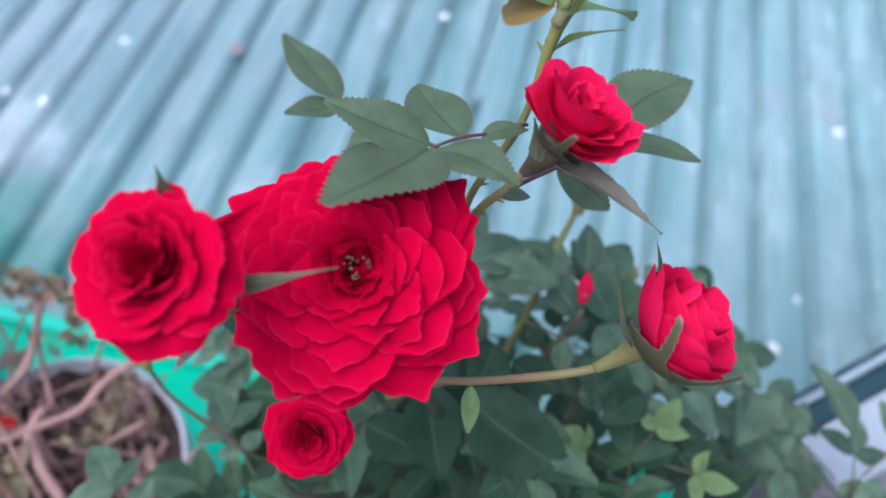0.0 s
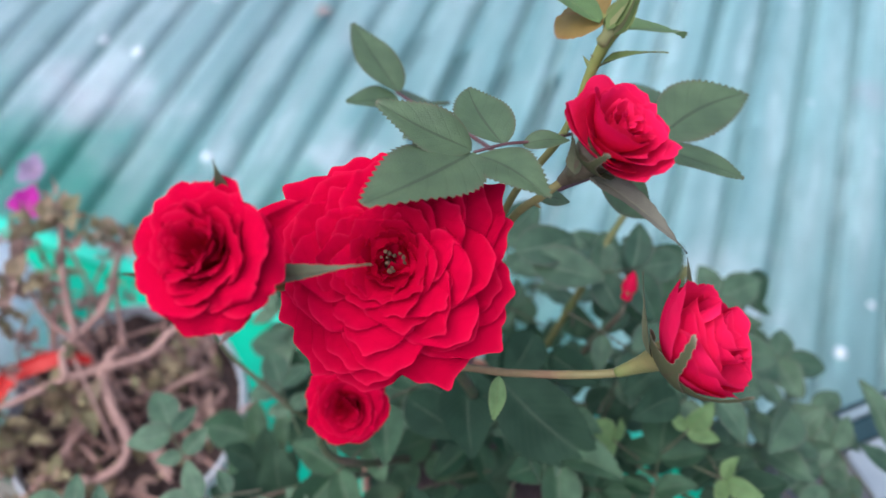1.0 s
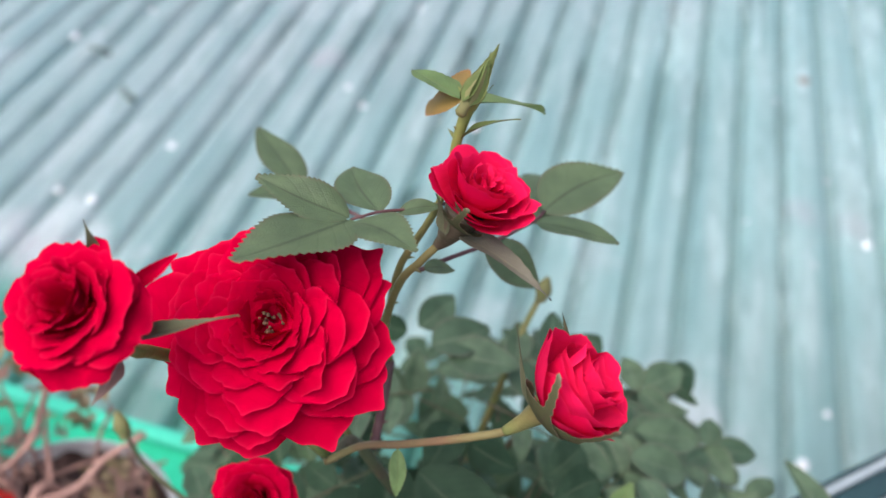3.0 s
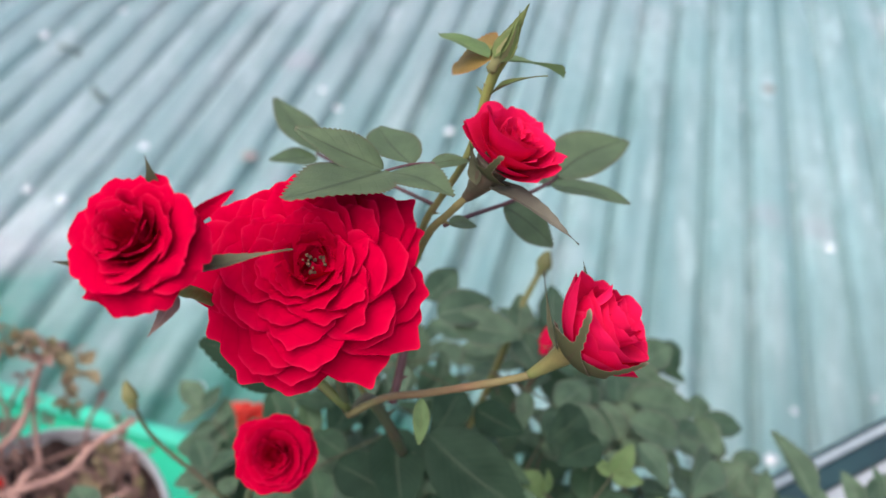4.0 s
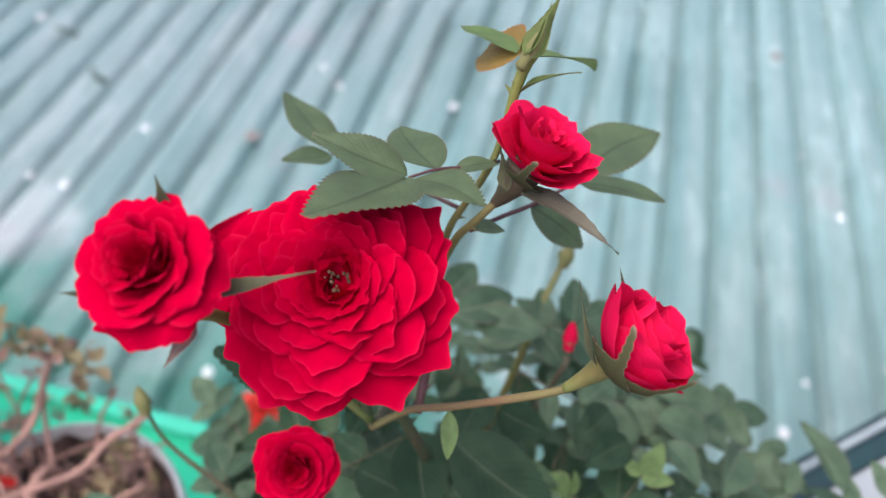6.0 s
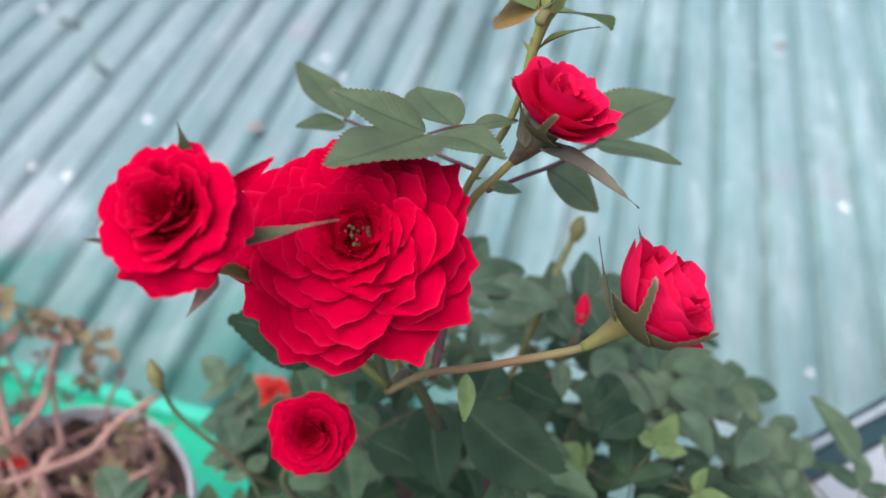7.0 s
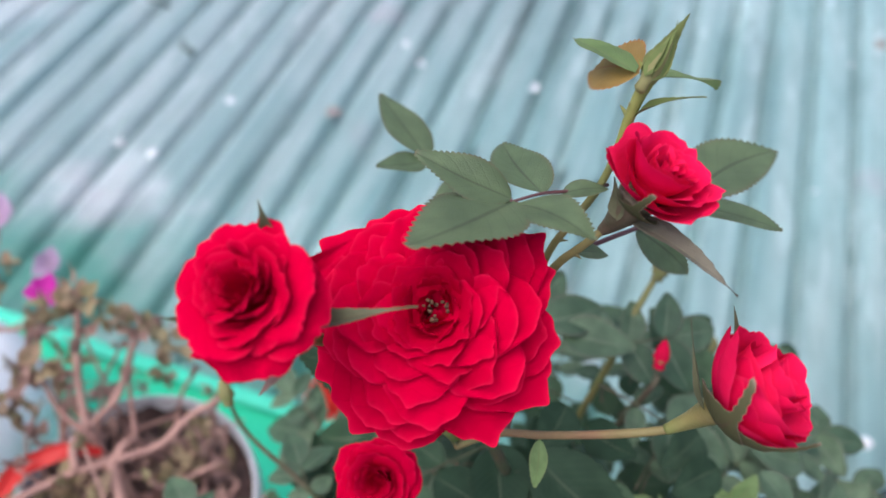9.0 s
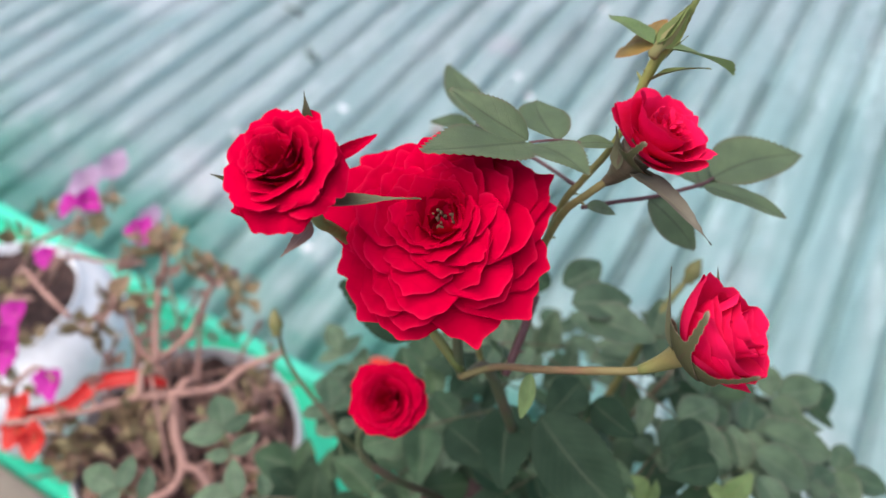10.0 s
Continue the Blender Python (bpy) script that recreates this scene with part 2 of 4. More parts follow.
    rough.inputs["To Min"].default_value, rough.inputs["To Max"].default_value = 0.2, 0.36
    t.links.new(chalk, rough.inputs["Value"])
    t.links.new(rough.outputs[0], p.inputs["Roughness"])
    p.inputs["Specular IOR Level"].default_value = 1.0
    bumped(t, p, noise_at(t, 120.0, 4.0, 0.3, 0.7), 0.12, 0.001)
    return m


SHEET = sheet_material()

# ---- building helpers ----
PLACES = {}


def part(name, data, material, parent=None, label="", m=None):
    """Links a mesh, or a bmesh, as one object, under a thing or a part; m is its pose in the world."""
    if isinstance(data, bmesh.types.BMesh):
        mesh = bpy.data.meshes.new(name)
        data.to_mesh(mesh)
        data.free()
        data = mesh
    if not data.materials:
        data.materials.append(material)
    ob = new(name, data)
    m = m or Matrix.Identity(4)
    PLACES[ob] = m
    if parent:
        ob.parent = parent
        ob.matrix_parent_inverse = PLACES[parent].inverted()
    ob.matrix_basis = m
    return tagged(ob, label)


def thing(name, place, label, category, group=""):
    ob = new(name)
    PLACES[ob] = Matrix.Translation(place)
    ob.matrix_basis = PLACES[ob]
    ob.empty_display_size = 0.02
    return tagged(ob, label, category, group)


def smooth(bm):
    for f in bm.faces:
        f.smooth = True
    return bm


def grid(n, m, point):
    """A sheet of n by m cells; point(u, s) with u from 0 to 1 and s from -1 to 1."""
    bm = bmesh.new()
    uv = bm.loops.layers.uv.new("UVMap")
    rows = [[bm.verts.new(point(i / n, 2 * j / m - 1, i, j)) for j in range(m + 1)] for i in range(n + 1)]
    for i in range(n):
        for j in range(m):
            f = bm.faces.new((rows[i][j], rows[i + 1][j], rows[i + 1][j + 1], rows[i][j + 1]))
            f.smooth = True
            for loop, (a, b) in zip(f.loops, ((i, j), (i + 1, j), (i + 1, j + 1), (i, j + 1))):
                loop[uv].uv = (a / n, b / m)
    return bm


def spline(points, steps=8):
    """A smooth line through the points."""
    p = [Vector(q) for q in points]
    p = [2 * p[0] - p[1], *p, 2 * p[-1] - p[-2]]
    out = []
    for a, b, c, d in zip(p, p[1:], p[2:], p[3:]):
        for k in range(steps):
            t = k / steps
            out.append(0.5 * (2 * b + (c - a) * t + (2 * a - 5 * b + 4 * c - d) * t * t + (3 * b - a - 3 * c + d) * t**3))
    return out + [p[-2]]


def tube(points, r0, r1=None, sides=8, steps=8, swell=0.0, seed=0, prickles=0):
    """A tapering stem through the points, with swollen nodes and prickles."""
    rnd = random.Random(seed)
    line = spline(points, steps)
    r1 = r0 if r1 is None else r1
    bm = bmesh.new()
    ahead = (line[1] - line[0]).normalized()
    side = ahead.orthogonal().normalized()
    rings = []
    for i, q in enumerate(line):
        way = (line[min(i + 1, len(line) - 1)] - line[max(i - 1, 0)]).normalized()
        side = (side - way * side.dot(way)).normalized()
        up = way.cross(side)
        k = i / (len(line) - 1)
        r = (r0 + (r1 - r0) * k) * (1 + swell * rnd.uniform(-1, 1))
        rings.append([bm.verts.new(q + r * (math.cos(a) * side + math.sin(a) * up)) for a in (2 * math.pi * j / sides for j in range(sides))])
        if prickles and i % max(1, len(line) // prickles) == 1:
            a = rnd.uniform(0, 6.28)
            out = math.cos(a) * side + math.sin(a) * up
            tip = bm.verts.new(q + out * r * 2.6 - way * r)
            foot = [bm.verts.new(q + out * r * 0.9 + way * r * u + way.cross(out) * r * v) for u, v in ((0.7, 0), (-0.4, 0.4), (-0.4, -0.4))]
            for x, y in ((0, 1), (1, 2), (2, 0)):
                bm.faces.new((foot[x], foot[y], tip))
    for a, b in zip(rings, rings[1:]):
        for j in range(sides):
            bm.faces.new((a[j], a[(j + 1) % sides], b[(j + 1) % sides], b[j]))
    bm.faces.new(rings[0][::-1]), bm.faces.new(rings[-1])
    return smooth(bm)


def lathe(profile, sides=40, wobble=0.0, seed=0):
    """A turned body from (radius, height) pairs."""
    rnd = random.Random(seed)
    bm = bmesh.new()
    rings = []
    for r, z in profile:
        rings.append([bm.verts.new((r * math.cos(a) * (1 + wobble * rnd.uniform(-1, 1)), r * math.sin(a) * (1 + wobble * rnd.uniform(-1, 1)), z)) for a in (2 * math.pi * j / sides for j in range(sides))])
    for a, b in zip(rings, rings[1:]):
        for j in range(sides):
            bm.faces.new((a[j], a[(j + 1) % sides], b[(j + 1) % sides], b[j]))
    bm.faces.new(rings[0][::-1]), bm.faces.new(rings[-1])
    return smooth(bm)


def box(x0, y0, z0, x1, y1, z1, bevel=0.002):
    bm = bmesh.new()
    bmesh.ops.create_cube(bm, size=1.0, matrix=Matrix.LocRotScale(((x0 + x1) / 2, (y0 + y1) / 2, (z0 + z1) / 2), None, (x1 - x0, y1 - y0, z1 - z0)))
    if bevel:
        bmesh.ops.bevel(bm, geom=bm.edges[:], offset=bevel, segments=3, affect="EDGES", profile=0.5)
    return bm


def frame_of(place, axis, twist=0.0):
    """A pose at place whose z axis is axis."""
    z = Vector(axis).normalized()
    x = Vector((0, 0, 1)).cross(z)
    x = x.normalized() if x.length > 0.01 else Vector((1, 0, 0))
    m = Matrix((x, z.cross(x), z)).transposed().to_4x4()
    return Matrix.Translation(place) @ m @ pose(0, 0, 0, 0, 0, twist)


def laid(base, tip, facing, width=1.0, roll=0.0):
    """The pose and scale of a unit leaf from base to tip whose face looks towards facing."""
    base, tip = Vector(base), Vector(tip)
    x = tip - base
    size = x.length
    x = x / size
    y = Vector(facing).cross(x).normalized()
    m = Matrix((x * size, y * size * width, x.cross(y) * size)).transposed().to_4x4()
    return Matrix.Translation(base) @ m @ Matrix.Rotation(radians(roll), 4, "X")


# ---- leaves ----
def leaf_outline(u, broad=0.42):
    return max(0.0, math.sin(math.pi * u**0.85)) ** 0.75 * (1 - 0.35 * u) * 1.15


def sepal_outline(u):
    return (u / 0.22) ** 0.5 if u < 0.22 else ((1 - u) / 0.78) ** 1.15 + 0.04 * (1 - u)


def leaflet_mesh(name, teeth, across, half, bend, fold, seed, tooth=0.06, outline=leaf_outline):
    """A toothed oval leaflet, one long, with a folded midrib, a drooping tip and a wavy blade."""
    rnd = random.Random(seed)
    phase, lean = rnd.uniform(0, 6.28), rnd.uniform(-0.06, 0.06)

    def point(u, s, i, j):
        w = half * outline(u)
        edge = abs(s) > 0.99
        saw = tooth * half if edge and i % 2 and 0.06 < u < 0.99 else 0.0
        y = s * (w + saw) + lean * math.sin(math.pi * u)
        z = fold * abs(s) * w - bend * (u - 0.3) ** 2 + 0.012 * math.sin(9 * u + phase + 2 * s) * abs(s) - 0.10 * w * s * s
        return (u + (0.018 if saw else 0.0), y, z)

    mesh = bpy.data.meshes.new(name)
    bm = grid(2 * teeth, across, point)
    bm.to_mesh(mesh)
    bm.free()
    return mesh


LEAFLETS = [leaflet_mesh("leaflet", 20, 8, 0.285, b, f, k, 0.075) for k, (b, f) in enumerate(((0.05, 0.22), (0.22, 0.2), (0.08, 0.32), (0.3, 0.24)))]
DARK_LEAFLETS = [leaflet_mesh("dark_leaflet", 14, 8, 0.33, b, f, 26 + k, 0.04) for k, (b, f) in enumerate(((0.12, 0.4), (0.2, 0.3), (0.05, 0.5)))]
BUSH_LEAFLETS = [leaflet_mesh("bush_leaflet", 9, 6, 0.31, b, f, 20 + k, 0.05) for k, (b, f) in enumerate(((0.15, 0.5), (0.3, 0.4), (0.05, 0.6), (0.4, 0.3), (0.2, 0.7)))]
SAGE_LEAFLETS = [leaflet_mesh("sage_leaflet", 9, 6, 0.29, b, f, 30 + k, 0.05) for k, (b, f) in enumerate(((0.15, 0.5), (0.3, 0.4), (0.05, 0.6), (0.4, 0.35)))]
FRESH_LEAFLETS = [leaflet_mesh("young_leaflet", 9, 6, 0.31, b, 0.25, 40 + k, 0.05) for k, b in enumerate((0.1, 0.3, 0.2))]
BRONZE_LEAFLET = leaflet_mesh("bronze_leaflet", 14, 6, 0.33, 0.2, 0.2, 50, 0.09)
SEPALS = [leaflet_mesh("sepal", 8, 6, h, b, 0.5, 60 + k, 0.03, sepal_outline) for k, (h, b) in enumerate(((0.17, 0.5), (0.15, -0.35), (0.12, 0.8), (0.14, 0.15)))]
BUD_SEPALS = [leaflet_mesh("bud_sepal", 8, 6, h, b, 0.5, 64 + k, 0.03, sepal_outline) for k, (h, b) in enumerate(((0.15, 0.3), (0.13, 0.1)))]
ASHEN_SEPALS = [leaflet_mesh("ashen_sepal", 8, 6, 0.15, 0.12, 0.5, 67, 0.03, sepal_outline)]
DRY_SEPALS = [leaflet_mesh("dry_sepal", 8, 6, 0.16, 0.3, 0.5, 68, 0.03, sepal_outline)]
RED_BLADES = [leaflet_mesh("stray_petal", 8, 6, 0.22, 0.3, 0.4, 66, 0.03)]
for pool, material in ((BUD_SEPALS, BUDGREEN), (ASHEN_SEPALS, ASHEN), (DRY_SEPALS, PINKDRY), (RED_BLADES, RED), (LEAFLETS, GREEN), (BUSH_LEAFLETS, DEEP), (DARK_LEAFLETS, DARK_LEAF), (SAGE_LEAFLETS, SAGE), (FRESH_LEAFLETS, FRESH), ([BRONZE_LEAFLET], BRONZE), (SEPALS, SEPAL)):
    for mesh in pool:
        mesh.materials.append(material)


def leaflet(parent, base, tip, facing, pool=LEAFLETS, kind=0, width=1.0, label="", name="leaflet", roll=0.0):
    return part(name, pool[kind % len(pool)], None, parent, label, laid(base, tip, facing, width, roll))


def compound_leaf(parent, base, way, up, length, rnd, pool=BUSH_LEAFLETS, pairs=2, stalk=DARK_STEM):
    """A rose leaf: a stalk with a leaflet at its end and pairs of leaflets along it."""
    base, way, up = Vector(base), Vector(way).normalized(), Vector(up)
    side = way.cross(up).normalized()
    up = side.cross(way)
    size = length * 0.52
    line = [base + way * length * k - up * length * 0.22 * k * k for k in (0.0, 0.25, 0.5, 0.75)]
    stem = part("leaf", tube(line, 0.0005, 0.0003, 5, 3), stalk, parent)
    spots = [(line[-1], way - 0.3 * up, 1.1)]
    for k in range(pairs):
        q = line[-1].lerp(line[0], 0.08 + 0.42 * k)
        for sign in (-1, 1):
            spots.append((q, sign * side + 0.35 * way + up * rnd.uniform(-0.3, 0.2), 0.95 - 0.2 * k))
    for q, d, s in spots:
        d = d.normalized()
        face = (up + 0.35 * Vector((rnd.uniform(-1, 1), rnd.uniform(-1, 1), rnd.uniform(-0.3, 1)))).normalized()
        leaflet(stem, q, q + d * size * s * rnd.uniform(0.85, 1.12), face, pool, rnd.randrange(9), rnd.uniform(0.9, 1.15))
    return stem


# ---- blooms ----
# the way the blooms look, and across and up from it
TOWARD, RIGHT, UPWARD = Vector((-0.000, -0.679, 0.734)), Vector((0.996, 0.068, 0.063)), Vector((-0.092, 0.731, 0.676))


def facing(right, up, toward):
    return (RIGHT * right + UPWARD * up + TOWARD * toward).normalized()


def petal_mesh(r, length, half, e0, e1, r0, z0, wrap, tip, ruffle, seed, lap=0.2, drop=1.0, flare=0.0, nick=0.0, fold=0.1, material=RED):
    """A petal that leaves the flower's axis at r0, z0 with elevation e0 and ends with e1 degrees.

    drop cuts the shoulders back, flare turns the rim outwards, nick notches the rim.
    """
    rnd = random.Random(seed)
    phase, freq = rnd.uniform(0, 6.28), rnd.uniform(2.5, 4.0)
    skew, crease = rnd.uniform(-0.10, 0.10), rnd.uniform(-0.3 * fold, fold)
    notches = [(rnd.uniform(-0.95, 0.95), rnd.uniform(0.03, 0.10), rnd.uniform(0.3, 1.0)) for _ in range(4)]
    point_at = rnd.uniform(-0.25, 0.25)
    n, m = 14, 22
    steps = 40
    rr, zz = [r0], [z0]
    for k in range(steps):
        u = (k + 0.5) / steps
        e = radians(e0 + (e1 - e0) * u**1.4 - flare * max(0.0, (u - 0.72) / 0.28) ** 1.5)
        rr.append(rr[-1] + math.cos(e) / steps)
        zz.append(zz[-1] + math.sin(e) / steps)

    def point(u, s, i, j):
        w = half * length * (0.45 + 0.55 * min(1.0, u * 1.7) ** 0.8) * (1.0 - max(0.0, u - 0.72) ** 2 * 3.4 * drop)
        a = u * (1 - drop * (1 - 0.35 * wrap) * (0.14 * s * s + 0.26 * s**6) * u * u) + tip * u**6 * math.exp(-(((s - point_at) / 0.2) ** 2))
        a -= nick * u**8 * sum(d * math.exp(-(((s - q) / w0) ** 2)) for q, w0, d in notches)
        a += nick * 0.6 * u**5 * math.sin(5.0 * s + 2 * phase)
        k = min(max(a, 0.0), 1.0) * steps
        lo = min(int(k), steps - 1)
        rad = r0 + (rr[lo] + (rr[lo + 1] - rr[lo]) * (k - lo) - r0) * length
        high = z0 + (zz[lo] + (zz[lo + 1] - zz[lo]) * (k - lo) - z0) * length
        over = max(0.0, a - 1.0) * length
        rad += over * math.cos(radians(e1 - flare))
        high += over * math.sin(radians(e1 - flare))
        y = s * w + skew * length * u * u
        turn = wrap * y / max(rad, 0.30 * length)
        wavy = ruffle * length * u**3 * (math.sin(freq * 2.2 * s + phase) + 0.4 * math.sin(freq * 5.1 * s - phase)) * (0.45 + 0.55 * abs(s))
        high += wavy * (1 - 0.6 * wrap) + (1 - wrap) * 0.25 * y * y / length * (1.4 - 2.0 * u * u)
        rad += wavy * (0.35 + 0.65 * wrap) + 0.6 * lap * wrap * y
        high += (1 - wrap) * (lap * y - crease * abs(y) * u * u)
        return (r * rad * math.cos(turn), r * (rad * math.sin(turn) + (1 - wrap) * y), r * high)

    mesh = bpy.data.meshes.new("petal")
    bm = grid(n, m, point)
    bm.to_mesh(mesh)
    bm.free()
    mesh.materials.append(material)
    return mesh


# rings of petals, outermost first: count, length, half width, first and last elevation, foot radius, foot height, wrap, point
OPEN = ((11, 1.00, 0.40, 6, -20, 0.05, -0.04, 0.0, 0.075), (9, 0.85, 0.43, 12, -10, 0.05, 0.03, 0.0, 0.05), (9, 0.79, 0.44, 20, 2, 0.05, 0.085, 0.0, 0.05),
        (8, 0.69, 0.46, 28, 12, 0.05, 0.125, 0.0, 0.06), (8, 0.58, 0.48, 37, 22, 0.05, 0.155, 0.05, 0.07), (7, 0.48, 0.50, 46, 32, 0.06, 0.175, 0.15, 0.08),
        (7, 0.40, 0.48, 62, 44, 0.10, 0.16, 0.3, 0.10), (6, 0.37, 0.46, 76, 60, 0.15, 0.12, 0.45, 0.11), (5, 0.35, 0.40, 88, 80, 0.17, 0.11, 0.5, 0.12), (4, 0.32, 0.42, 86, 98, 0.12, 0.08, 0.3, 0.15), (3, 0.30, 0.40, 84, 104, 0.09, 0.06, 0.3, 0.15))
# the outermost petals of the open rose: the way they point and how far they reach
OPEN_TIPS = ((179, 1.30), (207, 0.97), (233, 0.99), (264, 0.97), (297, 0.97), (328, 1.0), (355, 0.93), (20, 0.92), (41, 1.00), (72, 0.90), (103, 0.89), (128, 0.92), (156, 1.02))
CUPPED = ((5, 1.36, 0.64, 58, -28, 0.08, -0.36, 0.35, 0.02), (5, 1.32, 0.70, 68, 6, 0.08, -0.32, 0.5, 0.02), (4, 1.26, 0.80, 75, 34, 0.12, -0.28, 0.65, 0.02),
          (4, 1.20, 0.82, 81, 58, 0.17, -0.26, 0.8, 0.02), (4, 1.08, 0.78, 85, 74, 0.22, -0.24, 0.9, 0.02), (3, 0.92, 0.80, 87, 84, 0.25, -0.22, 0.95, 0.02),
          (3, 0.55, 0.80, 70, 86, 0.08, -0.3, 1.0, 0.0))
SMALL = ((5, 1.36, 0.60, 56, -18, 0.10, -0.30, 0.35, 0.02), (5, 1.26, 0.62, 66, 2, 0.14, -0.28, 0.5, 0.02), (4, 1.16, 0.66, 76, 30, 0.18, -0.26, 0.65, 0.02),
         (4, 1.06, 0.66, 84, 62, 0.22, -0.24, 0.8, 0.02), (3, 1.0, 0.70, 88, 82, 0.25, -0.22, 0.95, 0.0), (3, 0.26, 0.8, 40, 70, 0.02, -0.7, 0.6, 0.0))
OPENING = ((3, 1.84, 0.88, 16, 70, 0.05, -0.9, 0.90, 0.03), (3, 1.80, 0.92, 26, 74, 0.05, -0.86, 0.92, 0.02), (3, 1.64, 0.86, 40, 84, 0.05, -0.84, 0.95, 0.02),
           (3, 1.40, 0.72, 54, 92, 0.05, -0.8, 0.9, 0.02), (2, 1.24, 0.70, 68, 96, 0.05, -0.74, 0.9, 0.0), (2, 1.12, 0.60, 78, 96, 0.03, -0.7, 0.9, 0.0))
CLOSING = ((3, 1.86, 0.95, 14, 88, 0.05, -0.9, 0.92, 0.03), (3, 1.90, 0.95, 22, 90, 0.05, -0.88, 0.94, 0.02), (3, 1.86, 0.90, 34, 94, 0.05, -0.86, 0.95, 0.02),
           (3, 1.76, 0.80, 50, 98, 0.05, -0.8, 0.95, 0.02), (2, 1.62, 0.76, 64, 98, 0.05, -0.74, 0.95, 0.0), (2, 1.48, 0.70, 78, 98, 0.04, -0.7, 0.95, 0.0))


def bloom_frame(place, axis, twist):
    """A pose at place whose z axis is axis and whose x axis runs as RIGHT does."""
    z = Vector(axis).normalized()
    x = (RIGHT - z * RIGHT.dot(z)).normalized()
    m = Matrix((x, z.cross(x), z)).transposed().to_4x4()
    return Matrix.Translation(place) @ m @ pose(0, 0, 0, 0, 0, twist)


def bloom(parent, place, axis, twist, r, rings, seed, label, centre=False, hip=0.0, base=0.0, ruffle=0.05, loose=1.0, lean=(0, 0), material=RED, tips=(), drop=(1.0, 1.0), flare=(0, 0), nick=0.0, fold=(0.1, 0.1), wild=1.0, twirl=0.0):
    """A rose: a green cup that carries rings of petals, each petal a mesh of its own."""
    rnd = random.Random(seed)
    m = bloom_frame(place, axis, twist)
    h = hip or 0.22 * r
    cup = lathe([(0.35 * h, base - 1.5 * h), (0.8 * h, base - 1.2 * h), (1.0 * h, base - 0.6 * h), (0.8 * h, base - 0.1 * h), (0.3 * h, base + 0.1 * h)], 16)
    head = part("bloom", cup, STEM, parent, label, m)
    for k, (count, length, half, e0, e1, r0, z0, wrap, tip) in enumerate(rings):
        q = k / (len(rings) - 1)
        start = rnd.uniform(0, 360)
        ways = tips if tips and k == 0 else [(start + 360 * j / count + rnd.uniform(-9, 9) * loose, rnd.uniform(1 - 0.05 * loose * (1 + 0.5 * wild * q), 1 + 0.05 * loose * (1 + 0.5 * wild * q))) for j in range(count)]
        shift = Matrix.Translation(r * q * (RIGHT * lean[0] + UPWARD * lean[1]))
        for j, (way, reach) in enumerate(ways):
            mesh = petal_mesh(r, length * reach, half / reach, e0 + rnd.uniform(-1.5, 1.5) * loose * (1 + wild * q * q), e1 + rnd.uniform(-5, 5) * loose * (1 + wild * q * q), r0, z0, wrap, tip * rnd.uniform(0.2, 1.6), ruffle * (1 + wild * q * q), seed * 100 + k * 16 + j,
                              (0.2 if k % 2 else -0.2) + rnd.uniform(-0.5, 0.5) * twirl * q, drop[0] + (drop[1] - drop[0]) * q, flare[0] + (flare[1] - flare[0]) * q, nick, fold[0] + (fold[1] - fold[0]) * q, material)
            part("petal", mesh, None, head, "", shift @ m @ pose(0, 0, 0, 0, 0, way))
    if centre:
        for q in range(20):
            bm = bmesh.new()
            a, d = rnd.uniform(0, 6.28), r * 0.11 * math.sqrt(rnd.random())
            z = r * rnd.uniform(0.22, 0.38)
            bmesh.ops.create_icosphere(bm, subdivisions=1, radius=r * rnd.uniform(0.012, 0.022), matrix=Matrix.Translation((d * math.cos(a), d * math.sin(a), z)))
            s = r * 0.005
            low = [bm.verts.new((d * 0.7 * math.cos(a) + x * s, d * 0.7 * math.sin(a) + y * s, 0.0)) for x, y in ((1, 0), (-0.5, 0.9), (-0.5, -0.9))]
            top = [bm.verts.new((d * math.cos(a) + x * s, d * math.sin(a) + y * s, z)) for x, y in ((1, 0), (-0.5, 0.9), (-0.5, -0.9))]
            for x in range(3):
                bm.faces.new((low[x], low[(x + 1) % 3], top[(x + 1) % 3], top[x]))
            part("stamen", smooth(bm), ANTHER, head, "tan withered stamen", shift @ m)
    return head


def clasping_sepal(head, place, axis, way, r, length, half, e0, e1, z0=-0.95, sway=0.0):
    """A sepal, broad and hollow below, that clasps a bud and ends in a long narrow tip."""
    rr, zz = [0.0], [z0]
    for k in range(40):
        u = (k + 0.5) / 40
        e = radians(e0 + (e1 - e0) * u**1.1)
        rr.append(rr[-1] + length * math.cos(e) / 40)
        zz.append(zz[-1] + length * math.sin(e) / 40)

    def point(u, s, i, j):
        lo = min(int(u * 40), 39)
        rad = rr[lo] + (rr[lo + 1] - rr[lo]) * (u * 40 - lo) + 0.12
        high = zz[lo] + (zz[lo + 1] - zz[lo]) * (u * 40 - lo)
        w = half * (min(1.0, 0.55 + 1.6 * u) * max(0.0, 1 - (u / 0.62) ** 2.2) if u < 0.62 else 0.0) + 0.10 * half * (1 - u) ** 0.5 + 0.05 * half
        saw = 0.04 * half if abs(s) > 0.99 and i % 2 else 0.0
        y = s * (w + saw)
        turn = y / max(rad, 0.45) + sway * u * u
        rad += 0.06 * (1 - s * s) * (w / half)
        return (r * rad * math.cos(turn), r * rad * math.sin(turn), r * high)

    return part("sepal", grid(24, 8, point), CLASP, head, "olive sepal with a pale downy margin", bloom_frame(place, axis, way))


def sepal(parent, base, tip, facing, kind=0, width=1.0):
    return leaflet(parent, base, tip, facing, SEPALS, kind, width, name="sepal")

